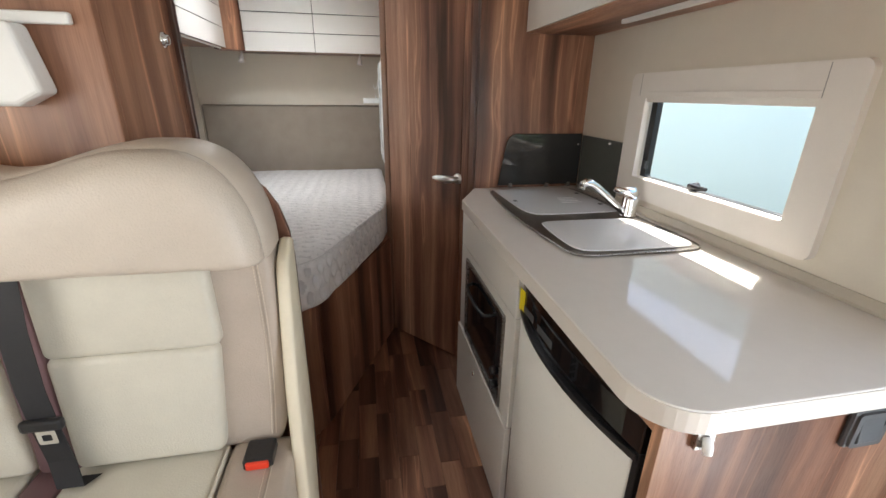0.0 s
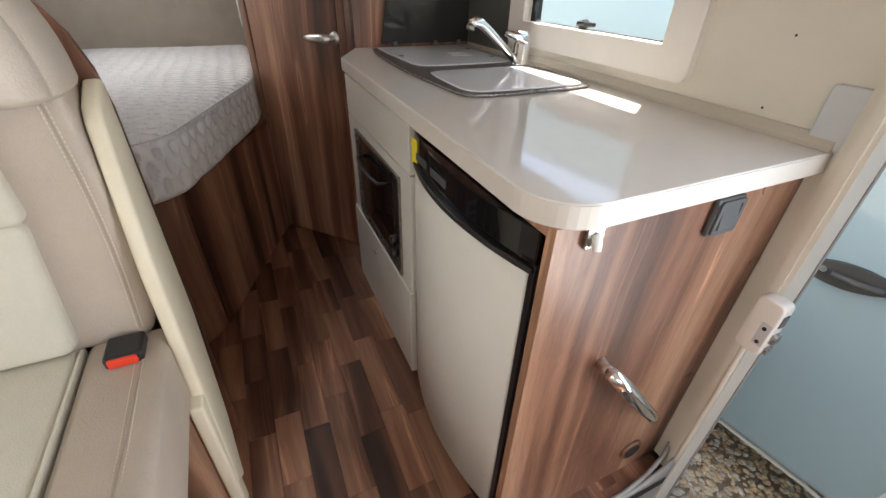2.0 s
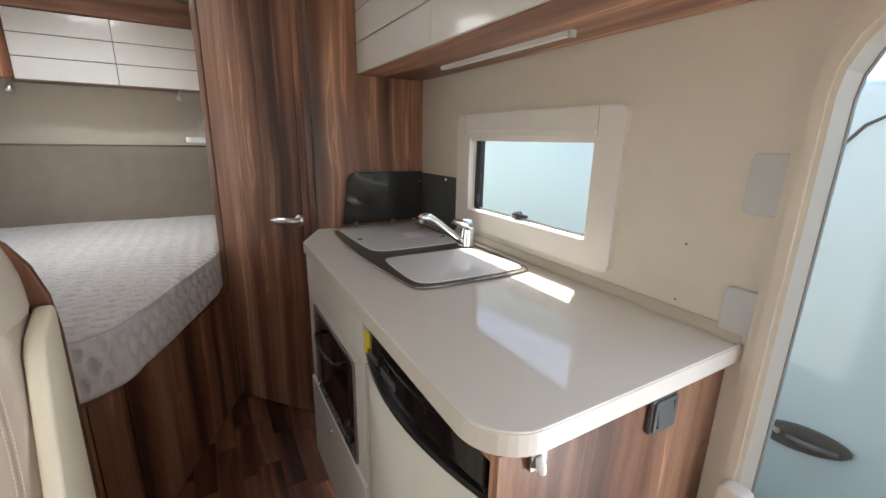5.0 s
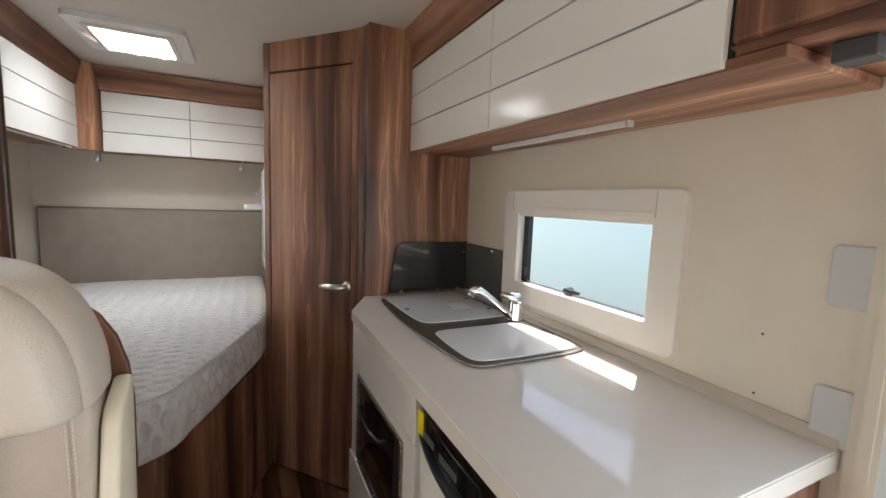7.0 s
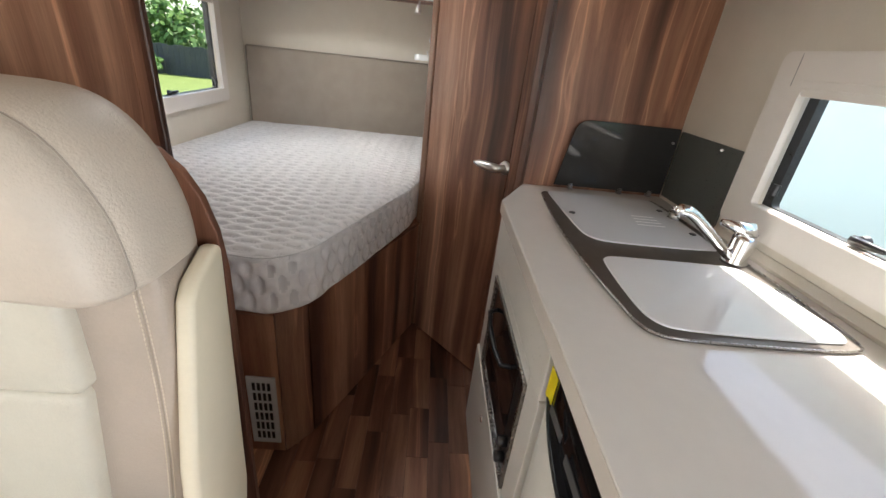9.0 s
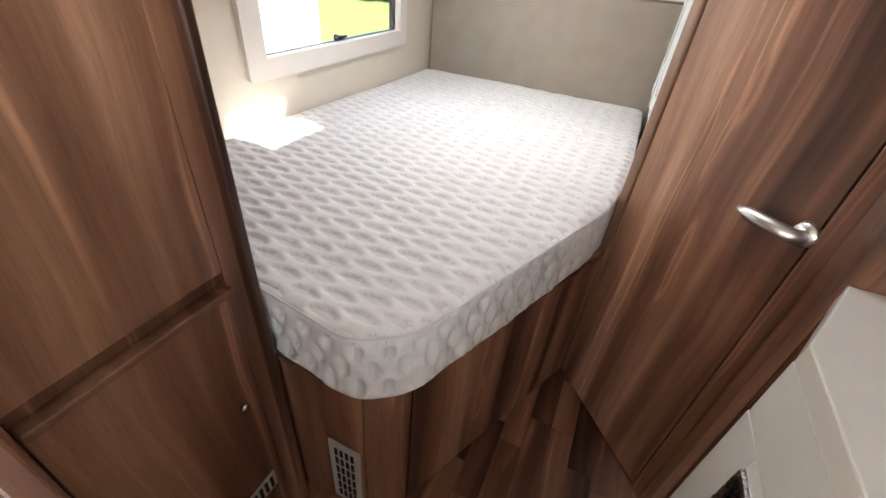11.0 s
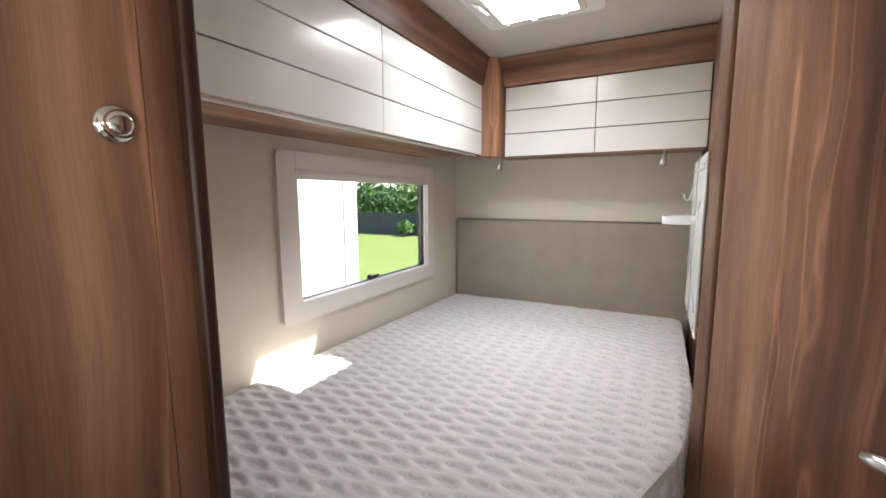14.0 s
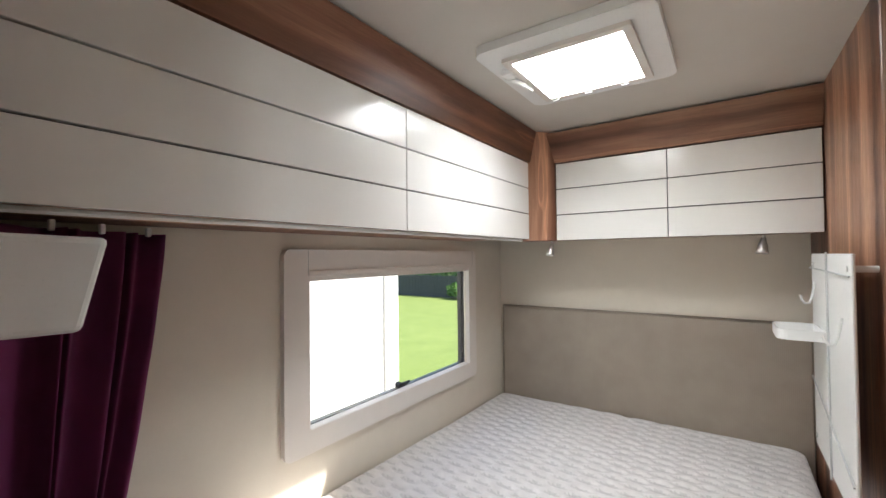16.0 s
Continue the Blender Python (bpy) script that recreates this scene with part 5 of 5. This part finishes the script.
def crown(t, c, rx, rz, count, seed):
    rng = random.Random(seed)
    verts, faces = [], []
    clumps = [(rng.gauss(0, 0.5) * rx, rng.gauss(0, 0.5) * rx, rng.gauss(0, 0.45) * rz) for _ in range(26)]
    for i in range(count):
        q = clumps[i % len(clumps)]
        p = Vector(c) + Vector((q[0] + rng.gauss(0, 0.18) * rx, q[1] + rng.gauss(0, 0.18) * rx, q[2] + rng.gauss(0, 0.16) * rz))
        s = rng.uniform(0.07, 0.15)
        a = Vector((rng.gauss(0, 1), rng.gauss(0, 1), rng.gauss(0, 1))).normalized()
        b = a.orthogonal().normalized()
        k = len(verts)
        verts += [p - a * s, p + b * s * 0.5, p + a * s, p - b * s * 0.5]
        faces.append((k, k + 1, k + 2, k + 3))
    me = bpy.data.meshes.new("crown")
    me.from_pydata([v - origin(t) for v in verts], [], faces)
    me.materials.append(LEAF)
    ob = new("crown", me)
    ob.parent = t


def tree(x, y, h, r, seed):
    t = thing("tree", (x, y, -0.56), "leafy green tree behind the fence", "tree", "trees behind the lawn")
    part("trunk", tube([(x, y, -0.56), (x + 0.05, y, h * 0.3), (x + 0.02, y + 0.1, h * 0.6), (x, y, h * 0.85)], [0.20, 0.15, 0.10, 0.04], 10), BARK, t, "", True)
    rng = random.Random(seed)
    for i in range(4):
        a = 1.57 * i + rng.random()
        part("limb", tube([(x, y, h * 0.42), (x + math.cos(a) * r * 0.4, y + math.sin(a) * r * 0.4, h * 0.6), (x + math.cos(a) * r * 0.7, y + math.sin(a) * r * 0.7, h * 0.72)], [0.08, 0.05, 0.02], 6), BARK, t)
    crown(t, (x, y, h * 0.68), r, h * 0.42, 3800, seed)


tree(-9.5, 23, 6.5, 2.6, 1)
tree(-13.5, 25, 8.0, 3.2, 2)
tree(-17.5, 22, 6.0, 2.8, 3)
tree(-6.0, 26, 7.0, 3.0, 5)
tree(-22.0, 25, 8.0, 3.4, 6)
tree(-11.5, 22, 5.0, 2.2, 7)
tree(-15.5, 22.5, 5.5, 2.4, 9)


def bush(x, y, r, seed):
    t = thing("bush", (x, y, -0.56), "low bright green bush on the lawn", "bush")
    part("stem", tube([(x, y, -0.56), (x, y, -0.1)], [0.05, 0.02], 6), BARK, t)
    crown(t, (x, y, -0.15), r, r * 0.7, 1200, seed)


bush(-9.9, 18.1, 0.30, 8)


def hedge():
    rng = random.Random(21)
    verts, faces = [], []
    for i in range(11000):
        x = rng.uniform(-26, -1)
        top = 1.7 + 0.7 * noise.noise((x * 0.5, 2, 0)) + 0.35 * noise.noise((x * 1.9, 5, 0))
        p = Vector((x, 20.2 + rng.gauss(0, 0.35), rng.uniform(-0.5, top)))
        s = rng.uniform(0.08, 0.20)
        a = Vector((rng.gauss(0, 1), rng.gauss(0, 1), rng.gauss(0, 1))).normalized()
        b = a.orthogonal().normalized()
        k = len(verts)
        verts += [p - a * s, p + b * s * 0.55, p + a * s, p - b * s * 0.55]
        faces.append((k, k + 1, k + 2, k + 3))
    me = bpy.data.meshes.new("hedge")
    me.from_pydata(verts, [], faces)
    me.materials.append(LEAF)
    tagged(new("hedge", me), "dense green hedge foliage behind the fence", "hedge", kind="stuff")


hedge()


def fence():
    t = thing("garden_fence", (-12, 18.6, -0.56), "dark weathered wooden garden fence at the end of the lawn", "fence")
    rail = part("rail", box(-24, -2, 18.62, 18.67, 0.25, 0.33), FENCE, t)
    part("rail", box(-24, -2, 18.62, 18.67, -0.35, -0.27), FENCE, t)
    me = None
    for i in range(110):
        x = -24 + 0.2 * i
        if me is None:
            o = part("board", box(x, x + 0.19, 18.59, 18.615, -0.56, 0.52, 0.004, 1), FENCE, t)
            me = o.data
        else:
            o = new("board", me)
            o.parent, o.location = t, (0.2 * i, 0, 0.02 * math.sin(i * 1.7))


fence()


# ---- floor planks, last ----
def floor_planks():
    floor_ob = bpy.data.objects["floor"]
    rng = random.Random(11)
    w, cache, count = 0.0758, {}, 0
    lengths = (0.22, 0.26, 0.29, 0.33)
    x_first = 0.422
    rest = []
    for c in range(-11, 17):
        x0 = x_first + c * w
        if x0 + w < XL or x0 > XR - 0.02:
            continue
        y = -1.55 + rng.uniform(0, 0.25)
        while y < 2.95:
            L = rng.choice(lengths)
            in_step = x0 + w > 1.30 and y < 1.06 and y + L > 0.36
            end = y + L
            if in_step and y < 1.06 < end:
                yy, LL = 1.072, end - 1.072
            elif in_step:
                y = end
                continue
            else:
                yy, LL = y, L
            hidden = (x0 > 1.12 and yy > 1.16) or (x0 + w < 0.22 and yy > 1.0) or yy > 2.95
            if not hidden and LL > 0.01:
                key = round(LL, 3)
                if 0.30 < x0 < 1.7 and yy > 0.75 and count < 300 and key in lengths:
                    if key not in cache:
                        me = bpy.data.meshes.new("plank")
                        bm = box(0.0004, w - 0.0004, 0.0004, LL - 0.0004, -0.0035, 0.0, 0.0005, 1)
                        bm.to_mesh(me)
                        bm.free()
                        me.materials.append(PLANK)
                        cache[key] = me
                    o = new("plank", cache[key])
                    o.parent, o.location = floor_ob, (x0, yy, 0)
                    count += 1
                else:
                    rest.append(box(x0 + 0.0004, x0 + w - 0.0004, yy + 0.0004, yy + LL - 0.0004, -0.0035, 0.0))
            y = end
    o = link_mesh("plank_rest", join(*rest), WOOD_Y, floor_ob)
    tagged(o, "walnut vinyl planks out of the aisle", kind="stuff")


floor_planks()
